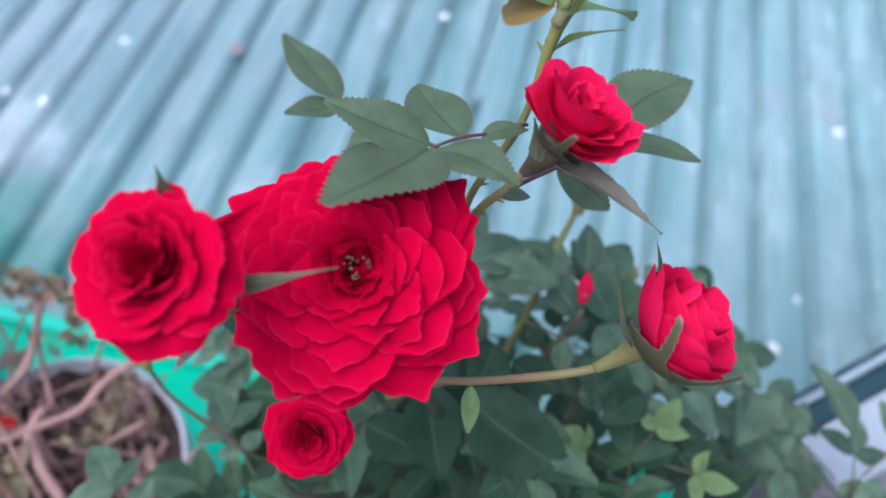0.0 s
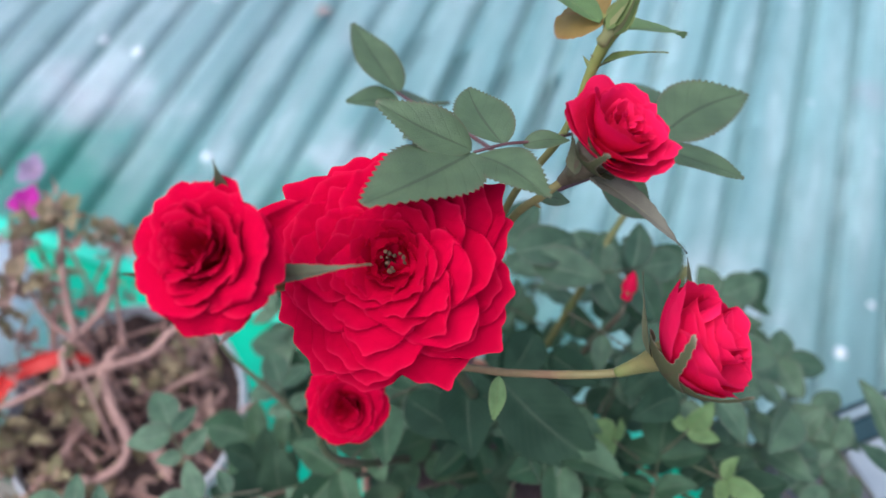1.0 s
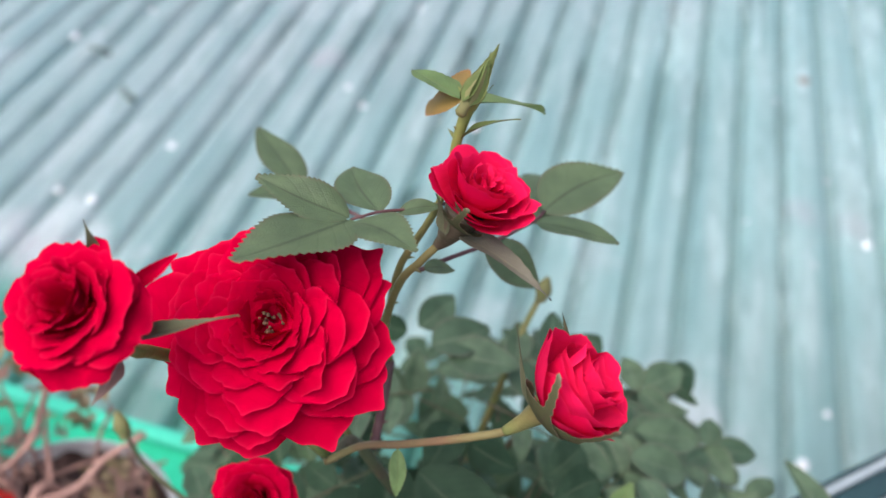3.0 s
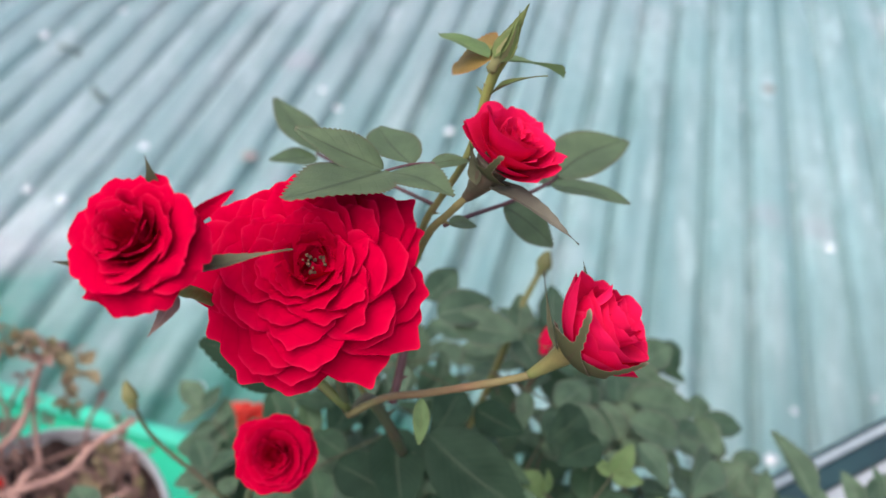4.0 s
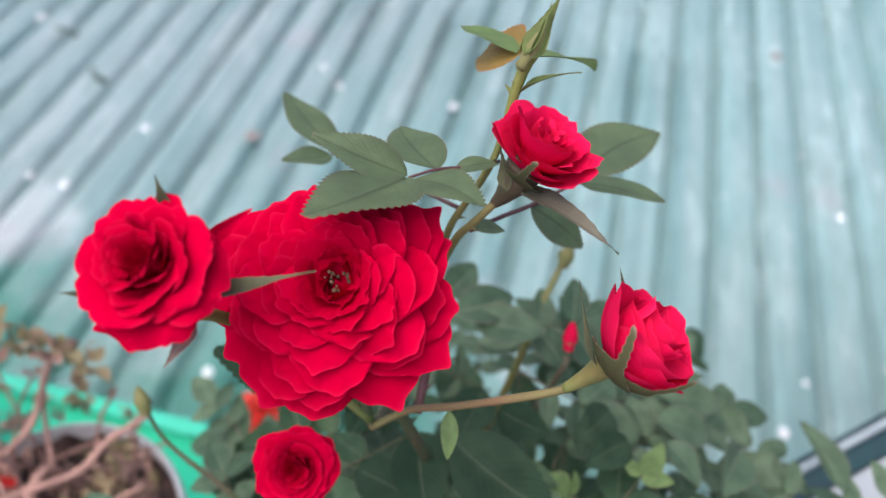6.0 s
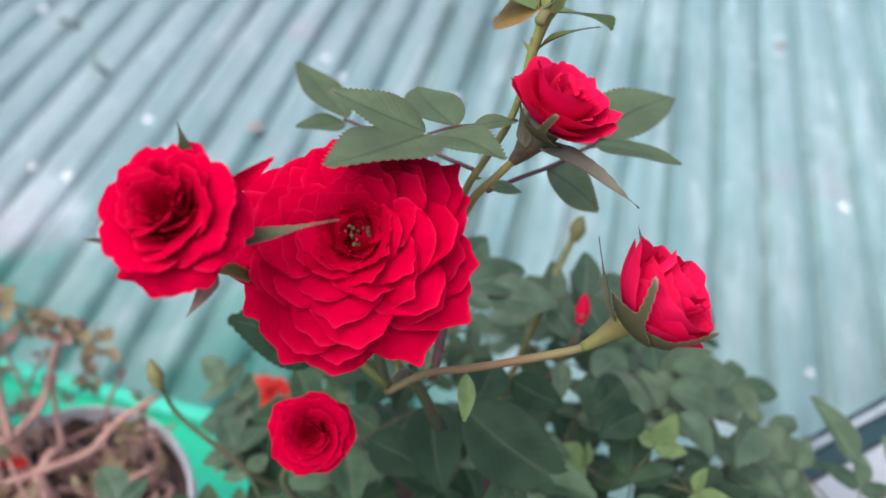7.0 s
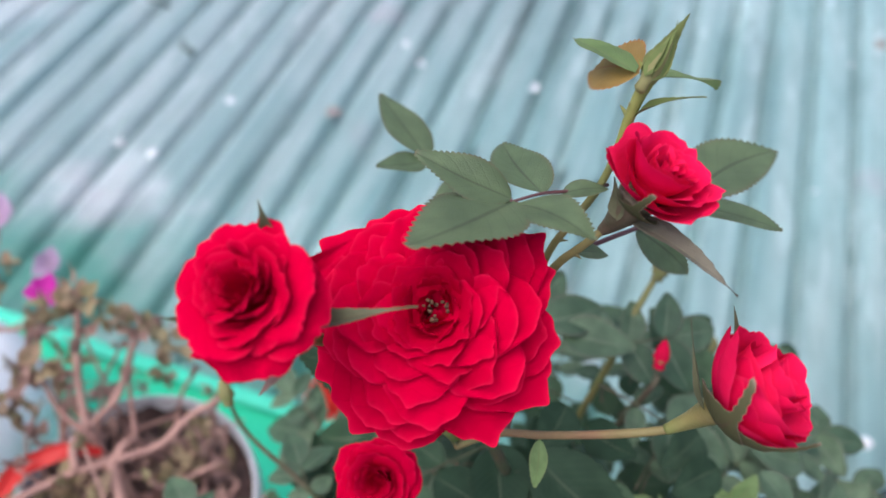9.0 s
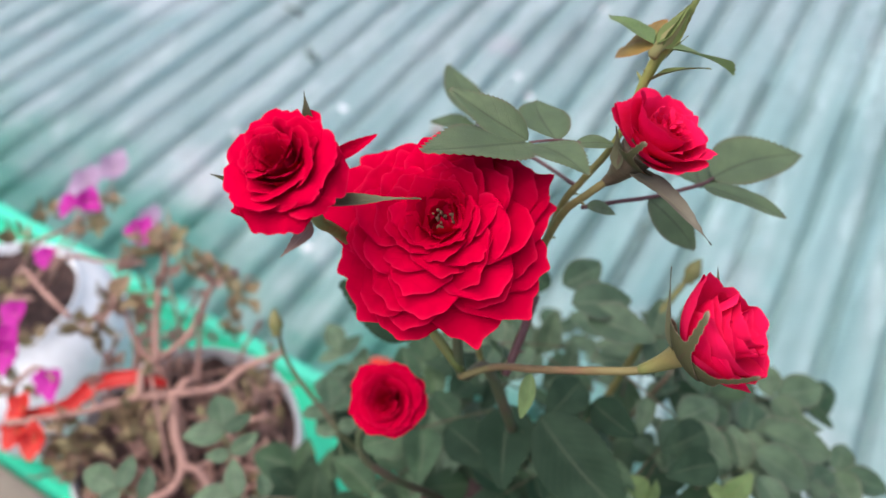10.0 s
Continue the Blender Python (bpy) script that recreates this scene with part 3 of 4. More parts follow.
# ---- large structure ----
ground = part("ground", grid(24, 24, lambda u, s, i, j: (600 * (2 * u - 1) * abs(2 * u - 1), 600 * s * abs(s), -0.62)), FIELD)
tagged(ground, "plain grey ground far below the roof", "ground", kind="structure")

PITCH, DEPTH = 0.0819, 0.026
RIBS = pose(0, 0, 0, 0, 0, -9.41)
BASE = pose(0, 0, 0, 0, 0, -9.2)


def corrugated():
    """Roof sheet with broad crowns and narrow grooves, its ribs along y."""
    bm = bmesh.new()
    per, count = 20, 56
    lines = []
    for k in range(per * count + 1):
        x = (k / per - count / 2) * PITCH
        z = -DEPTH * (1.0 - abs(math.sin(math.pi * k / per))) ** 3
        lines.append([bm.verts.new((x, y, z)) for y in (-0.15, 0.2, 0.5, 0.9, 1.4, 2.0, 2.8, 4.2)])
    for a, b in zip(lines, lines[1:]):
        for i in range(7):
            bm.faces.new((a[i], b[i], b[i + 1], a[i + 1]))
    bmesh.ops.solidify(bm, geom=bm.faces[:], thickness=0.0015)
    return smooth(bm)


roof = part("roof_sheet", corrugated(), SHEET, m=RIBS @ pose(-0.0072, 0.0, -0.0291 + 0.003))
tagged(roof, "weathered blue-green corrugated roof sheet with pale chalky stains", "roof sheet", kind="structure")

ledge = part("ledge", box(-2.2, -0.016, -0.6, 0.200, 0.180, 0.311, 0.004), GREEN_PAINT, m=BASE)
tagged(ledge, "bright green painted ledge that carries the flower pots", "ledge", kind="structure")
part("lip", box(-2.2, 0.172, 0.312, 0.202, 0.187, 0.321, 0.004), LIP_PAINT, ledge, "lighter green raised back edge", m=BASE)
terrace = part("floor", box(-2.2, -2.5, -0.64, 2.6, -0.018, 0.285, 0.0), FLOOR, m=BASE)
tagged(terrace, "dull brown cement terrace floor", "floor", kind="structure")


def wing():
    """The pale part of the parapet, which turns away from the green ledge."""
    bm = bmesh.new()
    corners = ((0.165, -0.013), (1.5, -0.013), (1.5, 1.247), (0.165, 0.107))
    low, top = ([bm.verts.new((x, y, z)) for x, y in corners] for z in (-0.6, 0.545))
    bm.faces.new(top), bm.faces.new(low[::-1])
    for k in range(4):
        bm.faces.new((low[k], low[(k + 1) % 4], top[(k + 1) % 4], top[k]))
    bmesh.ops.bevel(bm, geom=bm.edges[:], offset=0.003, segments=2, affect="EDGES")
    return bm


parapet = part("parapet", wing(), PALE, m=BASE)
tagged(parapet, "pale grey cement parapet top", "parapet", kind="structure")
RAIL = BASE @ Matrix.Translation((0.165, 0.107, 0.545)) @ pose(0, 0, 0, 0, 0, 40.5)
part("coping", box(0.03, -0.045, 0.0005, 1.65, -0.0125, 0.004, 0.0015), COPING, parapet, "whitewashed strip along the rail", m=RAIL)
rail = thing("edge_rail", RAIL.translation, "dark blue-green painted metal rail along the parapet", "rail")
part("bar", box(0.0, -0.012, 0.0005, 1.65, -0.0004, 0.006, 0.002), STEEL, rail, m=RAIL)
# The rail's highlight, modelled as a pale strip of its own.
part("flange", box(0.0, 0.0, -0.004, 1.65, 0.0046, 0.007, 0.001), RAIL_HIGHLIGHT, rail, "pale strip that stands for the highlight along the bar", m=RAIL)
part("edge", box(0.0, 0.0049, -0.006, 1.65, 0.0080, 0.003, 0.0006), STEEL, rail, m=RAIL)

# ---- the rose bush ----
bush = thing("rose_bush", (0.027, 0.055, 0.440), "miniature rose bush with red double blooms, buds and toothed grey-green leaves", "rose bush")

bloom(bush, (-0.0014, 0.0024, 0.8035), facing(-0.05, 0.28, 1.0), 0, 0.0251, OPEN, 3, "wide open deep red double rose", True, 0.005, -0.003, 0.022, 1.1, (0.08, 0.04), tips=OPEN_TIPS, drop=(0.75, 0.8), nick=0.012, fold=(0.05, 0.7), wild=2.2, twirl=1.6)
left_bloom = bloom(bush, (-0.0270, -0.0147, 0.8262), facing(-0.18, 0.42, 1.0), 40, 0.0102, CUPPED, 5, "half-open cupped deep red rose", False, 0.0042, -0.0045, 0.06, 2.2, (-0.12, 0.12), drop=(0.7, 0.4), flare=(20, 40), nick=0.05)
top_bloom = bloom(bush, (0.0394, 0.0294, 0.8244), facing(0.38, 0.66, 0.65), 10, 0.0074, OPENING, 7, "opening red rosebud", False, 0.0028, -0.0056, 0.055, 1.8, material=BUDRED, drop=(0.25, 0.3), flare=(35, 30), nick=0.06)
right_bloom = bloom(bush, (0.0622, -0.0009, 0.7994), facing(1.0, 0.66, 0.55), 30, 0.0085, CLOSING, 9, "opening red rosebud on a long stalk", False, 0.0014, -0.0072, 0.05, 1.6, material=BUDRED, drop=(0.25, 0.3), flare=(25, 20), nick=0.06)
bloom(bush, (-0.0152, -0.0006, 0.7264), facing(0.0, 0.1, 1.0), 0, 0.0094, SMALL, 11, "small cupped red rose with a dark heart", False, 0.0030, -0.0070, 0.035, 1.5, drop=(0.7, 0.4), flare=(10, 20), nick=0.03)

# sepals of the blooms
sepal(left_bloom, (-0.0213, -0.0141, 0.8193), (-0.0017, -0.0104, 0.8271), TOWARD + UPWARD, 3, 0.65)
leaflet(left_bloom, (-0.0216, -0.0080, 0.8272), (-0.0130, -0.0052, 0.8337), TOWARD - UPWARD * 0.3, RED_BLADES, 0, 0.6, name="petal")
sepal(left_bloom, (-0.0275, -0.0047, 0.8314), (-0.0290, -0.0034, 0.8384), TOWARD - RIGHT * 0.3, 3, 1.5)
sepal(left_bloom, (-0.0365, -0.0188, 0.8242), (-0.0409, -0.0216, 0.8280), TOWARD, 3, 1.0)
leaflet(left_bloom, (-0.0228, -0.0163, 0.8166), (-0.0262, -0.0250, 0.8138), TOWARD, DRY_SEPALS, 0, 1.3, name="sepal")
TOP_AT, TOP_WAY = (0.0390, 0.0284, 0.8236), facing(0.40, 0.70, 0.60)
clasping_sepal(top_bloom, TOP_AT, TOP_WAY, 236, 0.0084, 1.95, 0.80, 8, 92, sway=0.2)
sepal(top_bloom, (0.0322, 0.0235, 0.8160), (0.0305, 0.0262, 0.8265), TOWARD - RIGHT * 0.6, 1, 1.1)
leaflet(top_bloom, (0.0347, 0.0241, 0.8162), (0.0552, 0.0100, 0.8160), TOWARD + RIGHT * 0.5 + UPWARD, ASHEN_SEPALS, 0, 1.0, "ashen reflexed sepal", "sepal")
RIGHT_AT, RIGHT_WAY = (0.0614, -0.0009, 0.7993), facing(1.0, 0.66, 0.55)
clasping_sepal(right_bloom, RIGHT_AT, RIGHT_WAY, 248, 0.0090, 2.35, 1.15, 12, 86, sway=-0.65)
clasping_sepal(right_bloom, RIGHT_AT, RIGHT_WAY, 270, 0.0090, 2.75, 0.70, 18, 92)
sepal(right_bloom, (0.0546, -0.0022, 0.7914), (0.0483, 0.0098, 0.8047), TOWARD - RIGHT, 3, 0.28)
sepal(right_bloom, (0.0619, 0.0150, 0.7918), (0.0593, 0.0186, 0.8000), TOWARD, 3, 0.6)

# stalks
part("stalk", tube([(0.0323, 0.0270, 0.8117), (0.0269, 0.0247, 0.8053), (0.0215, 0.0242, 0.7959), (0.0168, 0.0246, 0.7718), (0.0183, 0.0283, 0.7581), (0.0175, 0.0192, 0.7508), (0.0164, 0.0113, 0.7423)], 0.0009, 0.0012, 8, 8, 0.03, 1, 5), STEM, bush)
part("stalk", tube([(0.0186, 0.0281, 0.7590), (0.0179, 0.0188, 0.7515), (0.0164, 0.0103, 0.7426)], 0.0013, 0.0013, 8, 8, 0.03, 1, 3), PURPLE_STEM, bush, "dark purple stretch of stem")
part("stalk", tube([(0.0544, -0.0007, 0.7862), (0.0496, -0.0016, 0.7809), (0.0390, -0.0014, 0.7744), (0.0257, 0.0013, 0.7636), (0.0147, 0.0048, 0.7535), (0.0049, 0.0041, 0.7440)], 0.0010, 0.0010, 8, 8, 0.04, 2, 0), TAWNY, bush)
part("stalk", tube([(0.0575, -0.0006, 0.7918), (0.0558, -0.0006, 0.7885), (0.0535, -0.0008, 0.7850), (0.0496, -0.0016, 0.7809)], 0.0034, 0.0012, 10, 6), STEM, bush, "swollen olive base of a bud")
part("stalk", tube([(-0.0294, -0.0067, 0.8161), (-0.0256, -0.0094, 0.8092), (-0.0238, -0.0052, 0.8020), (-0.0180, 0.0084, 0.7746), (0.0047, 0.0055, 0.7453)], 0.0014, 0.0014, 8, 8), STEM, bush)
part("stalk", tube([(0.0345, 0.0444, 0.8345), (0.0323, 0.0432, 0.8289), (0.0313, 0.0402, 0.8196), (0.0286, 0.0369, 0.8098), (0.0240, 0.0340, 0.8005), (0.0202, 0.0314, 0.7915), (0.0152, 0.0288, 0.7624), (0.0049, 0.0214, 0.7387), (0.0158, 0.0189, 0.7119)], 0.0008, 0.0010, 8, 8, 0.05, 3, 9), STEM, bush)
part("stalk", tube([(0.0350, 0.0448, 0.8362), (0.0334, 0.0438, 0.8318), (0.0318, 0.0417, 0.8242), (0.0310, 0.0397, 0.8180)], 0.0016, 0.0008, 10, 6, 0.04, 8, 2), LIME_STEM, bush, "swollen yellow-green node below the topmost bud")
part("stalk", tube([(-0.0014, 0.0064, 0.7972), (0.0003, 0.0096, 0.7757), (0.0045, 0.0066, 0.7419), (0.0089, 0.0165, 0.7336), (0.0158, 0.0189, 0.7119), (0.0228, 0.0289, 0.6640), (0.028, 0.05, 0.58), (0.027, 0.052, 0.45)], 0.0012, 0.0022, 9, 8, 0.04, 4, 8), DARK_STEM, bush)
part("stalk", tube([(-0.0201, -0.0020, 0.7132), (-0.0251, -0.0040, 0.7042), (-0.0222, -0.0069, 0.6945), (-0.0137, -0.0036, 0.6797), (-0.0033, 0.0104, 0.6451), (0.023, 0.05, 0.54)], 0.0011, 0.0016, 8, 6, 0.04, 5, 4), DARK_STEM, bush)
part("stalk", tube([(-0.0837, 0.0401, 0.6749), (-0.0764, 0.0337, 0.6631), (-0.0606, 0.0265, 0.6528), (-0.0387, 0.0221, 0.6322), (0.008, 0.047, 0.56)], 0.0007, 0.0014, 7, 6), DARK_STEM, bush)
part("stalk", tube([(0.0640, 0.0972, 0.7102), (0.0578, 0.0855, 0.6994), (0.0534, 0.0769, 0.6825), (0.033, 0.062, 0.56)], 0.0012, 0.0016, 7, 6), STEM, bush)
part("stalk", tube([(0.0661, 0.0632, 0.6987), (0.0625, 0.0579, 0.6872), (0.036, 0.058, 0.56)], 0.0009, 0.0014, 7, 6), DARK_STEM, bush)
part("stalk", tube([(0.1343, 0.1208, 0.6228), (0.1116, 0.1012, 0.6236), (0.0862, 0.0747, 0.6195), (0.048, 0.057, 0.54)], 0.0006, 0.0015, 7, 6), DARK_STEM, bush)
leaflet(bush, (0.0247, 0.0012, 0.7613), (0.0253, -0.0070, 0.7515), TOWARD, FRESH_LEAFLETS, 0, 0.55, "narrow pale stipule", "stipule")


part("stalk", tube([(0.0357, 0.0267, 0.8204), (0.0343, 0.0262, 0.8173), (0.0330, 0.0262, 0.8144), (0.0318, 0.0265, 0.8114), (0.0300, 0.0262, 0.8089)], 0.0046, 0.0011, 10, 6), DARK_STEM, bush, "dark olive base of the opening bud")

# closed buds
def closed_bud(place, axis, r, tall, label, material=BUDGREEN, tail=1.9):
    m = frame_of(place, axis, 15)
    bm = lathe([(0.35 * r, -0.45 * tall), (0.7 * r, -0.38 * tall), (0.6 * r, -0.25 * tall), (0.95 * r, 0.0), (0.8 * r, 0.25 * tall), (0.4 * r, 0.5 * tall), (0.1 * r, 0.6 * tall)], 14, 0.05, 3)
    head = part("bud", bm, material, bush, label, m)
    for k in range(5):
        a = 2 * math.pi * k / 5
        out = Vector((math.cos(a), math.sin(a), 0))
        base = m @ (out * r * 0.85 + Vector((0, 0, -0.18 * tall)))
        tip = m @ (out * r * (0.25 + 0.25 * (k % 2)) + Vector((0, 0, tall * (tail - 1.0) * (0.8 + 0.1 * k))))
        leaflet(head, base, tip, m.to_3x3() @ out, BUD_SEPALS, k, 1.2, name="sepal")
    return head


closed_bud((0.0343, 0.0433, 0.8379), facing(0.5, 0.9, 0.15), 0.0019, 0.0112, "pointed green closed bud")
closed_bud((0.0643, 0.0971, 0.7124), facing(0.25, 0.9, 0.2), 0.0033, 0.0095, "small green closed bud", tail=1.6)
closed_bud((0.0664, 0.0665, 0.7040), facing(0.15, 1.0, 0.2), 0.0028, 0.0105, "closed bud that shows red", RED, 1.25)
closed_bud((-0.0826, 0.0389, 0.6800), facing(-0.25, 1.0, 0.2), 0.0030, 0.0105, "small green closed bud", tail=1.6)
closed_bud((0.0988, 0.1073, 0.6540), facing(0.2, 1.0, 0.2), 0.0026, 0.0080, "small green closed bud", tail=1.5)

# the leaf that lies over the open rose
SKY = Vector((0.0, 0.05, 1.0))
leaf = part("leaf", tube([(0.0307, 0.0380, 0.8108), (0.0232, 0.0318, 0.8140), (0.0170, 0.0280, 0.8160), (0.0114, 0.0246, 0.8162)], 0.0004, 0.0003, 6, 5), PURPLE_STEM, bush, "leaf on a reddish stalk")
leaflet(leaf, (0.0112, 0.0244, 0.8164), (-0.0047, -0.0005, 0.8297), SKY + UPWARD * 0.4, LEAFLETS, 0, 1.0)
leaflet(leaf, (0.0111, 0.0252, 0.8163), (-0.0090, 0.0281, 0.8237), SKY, LEAFLETS, 2, 0.95)
leaflet(leaf, (0.0170, 0.0280, 0.8161), (0.0068, 0.0471, 0.8115), SKY, LEAFLETS, 2, 0.95)
leaflet(leaf, (0.0117, 0.0245, 0.8161), (0.0265, 0.0123, 0.8259), SKY + UPWARD * 0.2, LEAFLETS, 3, 0.95)
leaflet(leaf, (0.0210, 0.0300, 0.8146), (0.0304, 0.0333, 0.8153), SKY, LEAFLETS, 1, 0.9)

# the leaf behind it
leaf = part("leaf", tube([(0.0227, 0.0398, 0.7926), (0.0078, 0.0563, 0.7834), (-0.0068, 0.0674, 0.7781), (-0.0157, 0.0732, 0.7768)], 0.0006, 0.0005, 6, 5), PURPLE_STEM, bush)
leaflet(leaf, (-0.0150, 0.0733, 0.7769), (-0.0331, 0.0948, 0.7803), SKY + TOWARD * 0.3 + RIGHT * 0.6, LEAFLETS, 0, 0.8)
leaflet(leaf, (-0.0154, 0.0725, 0.7761), (-0.0274, 0.0637, 0.7813), SKY, LEAFLETS, 2, 1.0)
leaflet(leaf, (-0.0096, 0.0690, 0.7774), (-0.0064, 0.0920, 0.7548), SKY, LEAFLETS, 2, 0.9)
leaflet(leaf, (-0.0031, 0.0649, 0.7780), (-0.0099, 0.0557, 0.7806), SKY, LEAFLETS, 3, 0.9)

# the leaf beside the opening bud
leaf = part("leaf", tube([(0.0257, 0.0305, 0.7950), (0.0331, 0.0378, 0.7929), (0.0421, 0.0455, 0.7912), (0.0525, 0.0560, 0.7897), (0.0557, 0.0617, 0.7883)], 0.0006, 0.0005, 6, 5), PURPLE_STEM, bush)
leaflet(leaf, (0.0553, 0.0617, 0.7883), (0.0774, 0.0816, 0.7890), SKY, LEAFLETS, 2, 1.1)
leaflet(leaf, (0.0536, 0.0561, 0.7898), (0.0745, 0.0489, 0.7929), SKY + UPWARD * 0.6, LEAFLETS, 0, 0.9)
leaflet(leaf, (0.0527, 0.0576, 0.7890), (0.0506, 0.1042, 0.7690), SKY + TOWARD * 0.5, LEAFLETS, 1, 1.0)
leaflet(leaf, (0.0410, 0.0448, 0.7905), (0.0574, 0.0429, 0.7798), SKY + TOWARD, LEAFLETS, 3, 1.0)
leaflet(leaf, (0.0268, 0.0310, 0.7955), (0.0343, 0.0337, 0.7935), SKY, LEAFLETS, 1, 1.1)

# leaves below the topmost bud
leaflet(bush, (0.0320, 0.0481, 0.8335), (0.0194, 0.0640, 0.8293), UPWARD + TOWARD * 0.35, FRESH_LEAFLETS, 0, 0.7)
leaflet(bush, (0.0325, 0.0481, 0.8335), (0.0230, 0.0613, 0.8235), TOWARD + UPWARD * 0.2, [BRONZE_LEAFLET], 0, 1.1, "bronze young leaf")
leaflet(bush, (0.0357, 0.0464, 0.8341), (0.0513, 0.0616, 0.8238), UPWARD + TOWARD * 0.5, FRESH_LEAFLETS, 2, 0.75)
leaflet(bush, (0.0328, 0.0418, 0.8276), (0.0441, 0.0415, 0.8363), UPWARD + TOWARD * 0.6, BUD_SEPALS, 0, 0.8)
leaflet(bush, (0.0324, 0.0424, 0.8282), (0.0383, 0.0535, 0.8341), TOWARD - RIGHT, BUD_SEPALS, 1, 0.6)

# single leaves of the crown
leaflet(bush, (0.1897, 0.0525, 0.6351), (0.1728, 0.0765, 0.6465), TOWARD + RIGHT * 0.3, SAGE_LEAFLETS, 2, 0.62)
leaflet(bush, (0.2179, 0.0540, 0.6362), (0.2175, 0.0697, 0.6396), TOWARD, SAGE_LEAFLETS, 0, 0.5)
leaflet(bush, (-0.0187, 0.0306, 0.7182), (-0.0443, 0.0280, 0.7363), TOWARD + UPWARD * 0.4, DARK_LEAFLETS, 0, 0.95, "dark green leaf below the open rose")
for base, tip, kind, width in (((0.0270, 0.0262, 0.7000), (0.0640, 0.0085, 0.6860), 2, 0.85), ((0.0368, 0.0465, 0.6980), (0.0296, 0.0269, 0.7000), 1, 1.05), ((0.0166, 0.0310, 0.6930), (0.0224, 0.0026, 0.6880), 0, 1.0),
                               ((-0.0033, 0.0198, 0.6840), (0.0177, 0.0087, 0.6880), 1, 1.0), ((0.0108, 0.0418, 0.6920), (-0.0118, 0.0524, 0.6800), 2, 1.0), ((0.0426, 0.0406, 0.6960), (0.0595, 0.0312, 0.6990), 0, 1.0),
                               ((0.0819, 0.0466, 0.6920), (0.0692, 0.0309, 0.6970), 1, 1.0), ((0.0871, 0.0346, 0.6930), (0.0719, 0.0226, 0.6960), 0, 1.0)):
    leaflet(bush, base, tip, TOWARD * 0.8 + SKY * 0.4, DARK_LEAFLETS, kind, width, "large dark green leaf")
for base, tip, kind, width in (((0.1039, 0.0619, 0.6800), (0.1330, 0.0690, 0.6680), 0, 0.75), ((0.1003, 0.0488, 0.6860), (0.1271, 0.0526, 0.6710), 1, 0.8), ((0.1400, 0.0530, 0.6580), (0.1240, 0.0280, 0.6740), 2, 0.85), ((0.1017, 0.0385, 0.6880), (0.1146, 0.0262, 0.6830), 3, 1.0)):
    leaflet(bush, base, tip, TOWARD * 0.4 + SKY * 0.6 + RIGHT * 0.3, SAGE_LEAFLETS, kind, width, "broad grey-green leaf")
leaflet(bush, (0.0204, 0.0788, 0.7063), (0.0319, 0.0957, 0.7063), TOWARD, SAGE_LEAFLETS, 0, 1.1)
leaflet(bush, (0.0256, 0.0723, 0.7059), (0.0467, 0.0854, 0.7045), TOWARD + UPWARD * 0.5, SAGE_LEAFLETS, 1, 1.1)
leaflet(bush, (0.0319, 0.0712, 0.7033), (0.0583, 0.0695, 0.7032), TOWARD + UPWARD * 0.6, SAGE_LEAFLETS, 4, 1.0)
leaflet(bush, (0.0168, 0.0740, 0.7099), (0.0030, 0.0724, 0.7167), TOWARD + UPWARD * 0.3, BUSH_LEAFLETS, 3, 1.0)
leaflet(bush, (0.1343, 0.1208, 0.6228), (0.1506, 0.1364, 0.6204), TOWARD, BUSH_LEAFLETS, 1, 1.15)
leaflet(bush, (0.1331, 0.1203, 0.6227), (0.1225, 0.1291, 0.6221), TOWARD, BUSH_LEAFLETS, 0, 0.9)
leaflet(bush, (0.1360, 0.1201, 0.6218), (0.1474, 0.1129, 0.6234), TOWARD + UPWARD, BUSH_LEAFLETS, 2, 0.8)

HEART, REACH = Vector((0.056, 0.030, 0.530)), Vector((0.138, 0.130, 0.160))


def crown_spot(k, count, rnd, depth=1.0):
    """A place on the rounded crown of the bush and the way out from there."""
    a = 2.399963 * k
    h = math.sqrt((k + 0.5) / count)
    out = Vector((math.cos(a), math.sin(a), 0))
    spot = HEART + depth * Vector((REACH.x * h * out.x, REACH.y * h * out.y, REACH.z * math.sqrt(max(0.0, 1 - h * h))))
    way = out * (0.35 + h) + Vector((rnd.uniform(-0.6, 0.6), rnd.uniform(-0.6, 0.6), rnd.uniform(-0.15, 0.25)))
    return spot, way.normalized()


rnd = random.Random(4)
for k in range(76):
    spot, way = crown_spot(k, 78, rnd, rnd.uniform(0.90, 0.98))
    if spot.y > 0.06 and k % 3 == 0:
        continue
    if -0.01 < spot.x < 0.075 and -0.01 < spot.y < 0.05:
        spot.z -= 0.022
    compound_leaf(bush, spot - way * 0.020, way, (rnd.uniform(-0.9, 0.9), rnd.uniform(-1.0, 0.5), 1), rnd.uniform(0.031, 0.050), rnd, SAGE_LEAFLETS if max(spot.x, spot.y + 0.02) > rnd.uniform(0.03, 0.13) else rnd.choice((BUSH_LEAFLETS, BUSH_LEAFLETS, DARK_LEAFLETS)))

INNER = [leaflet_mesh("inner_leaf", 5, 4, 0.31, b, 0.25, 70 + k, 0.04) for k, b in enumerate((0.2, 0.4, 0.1))]


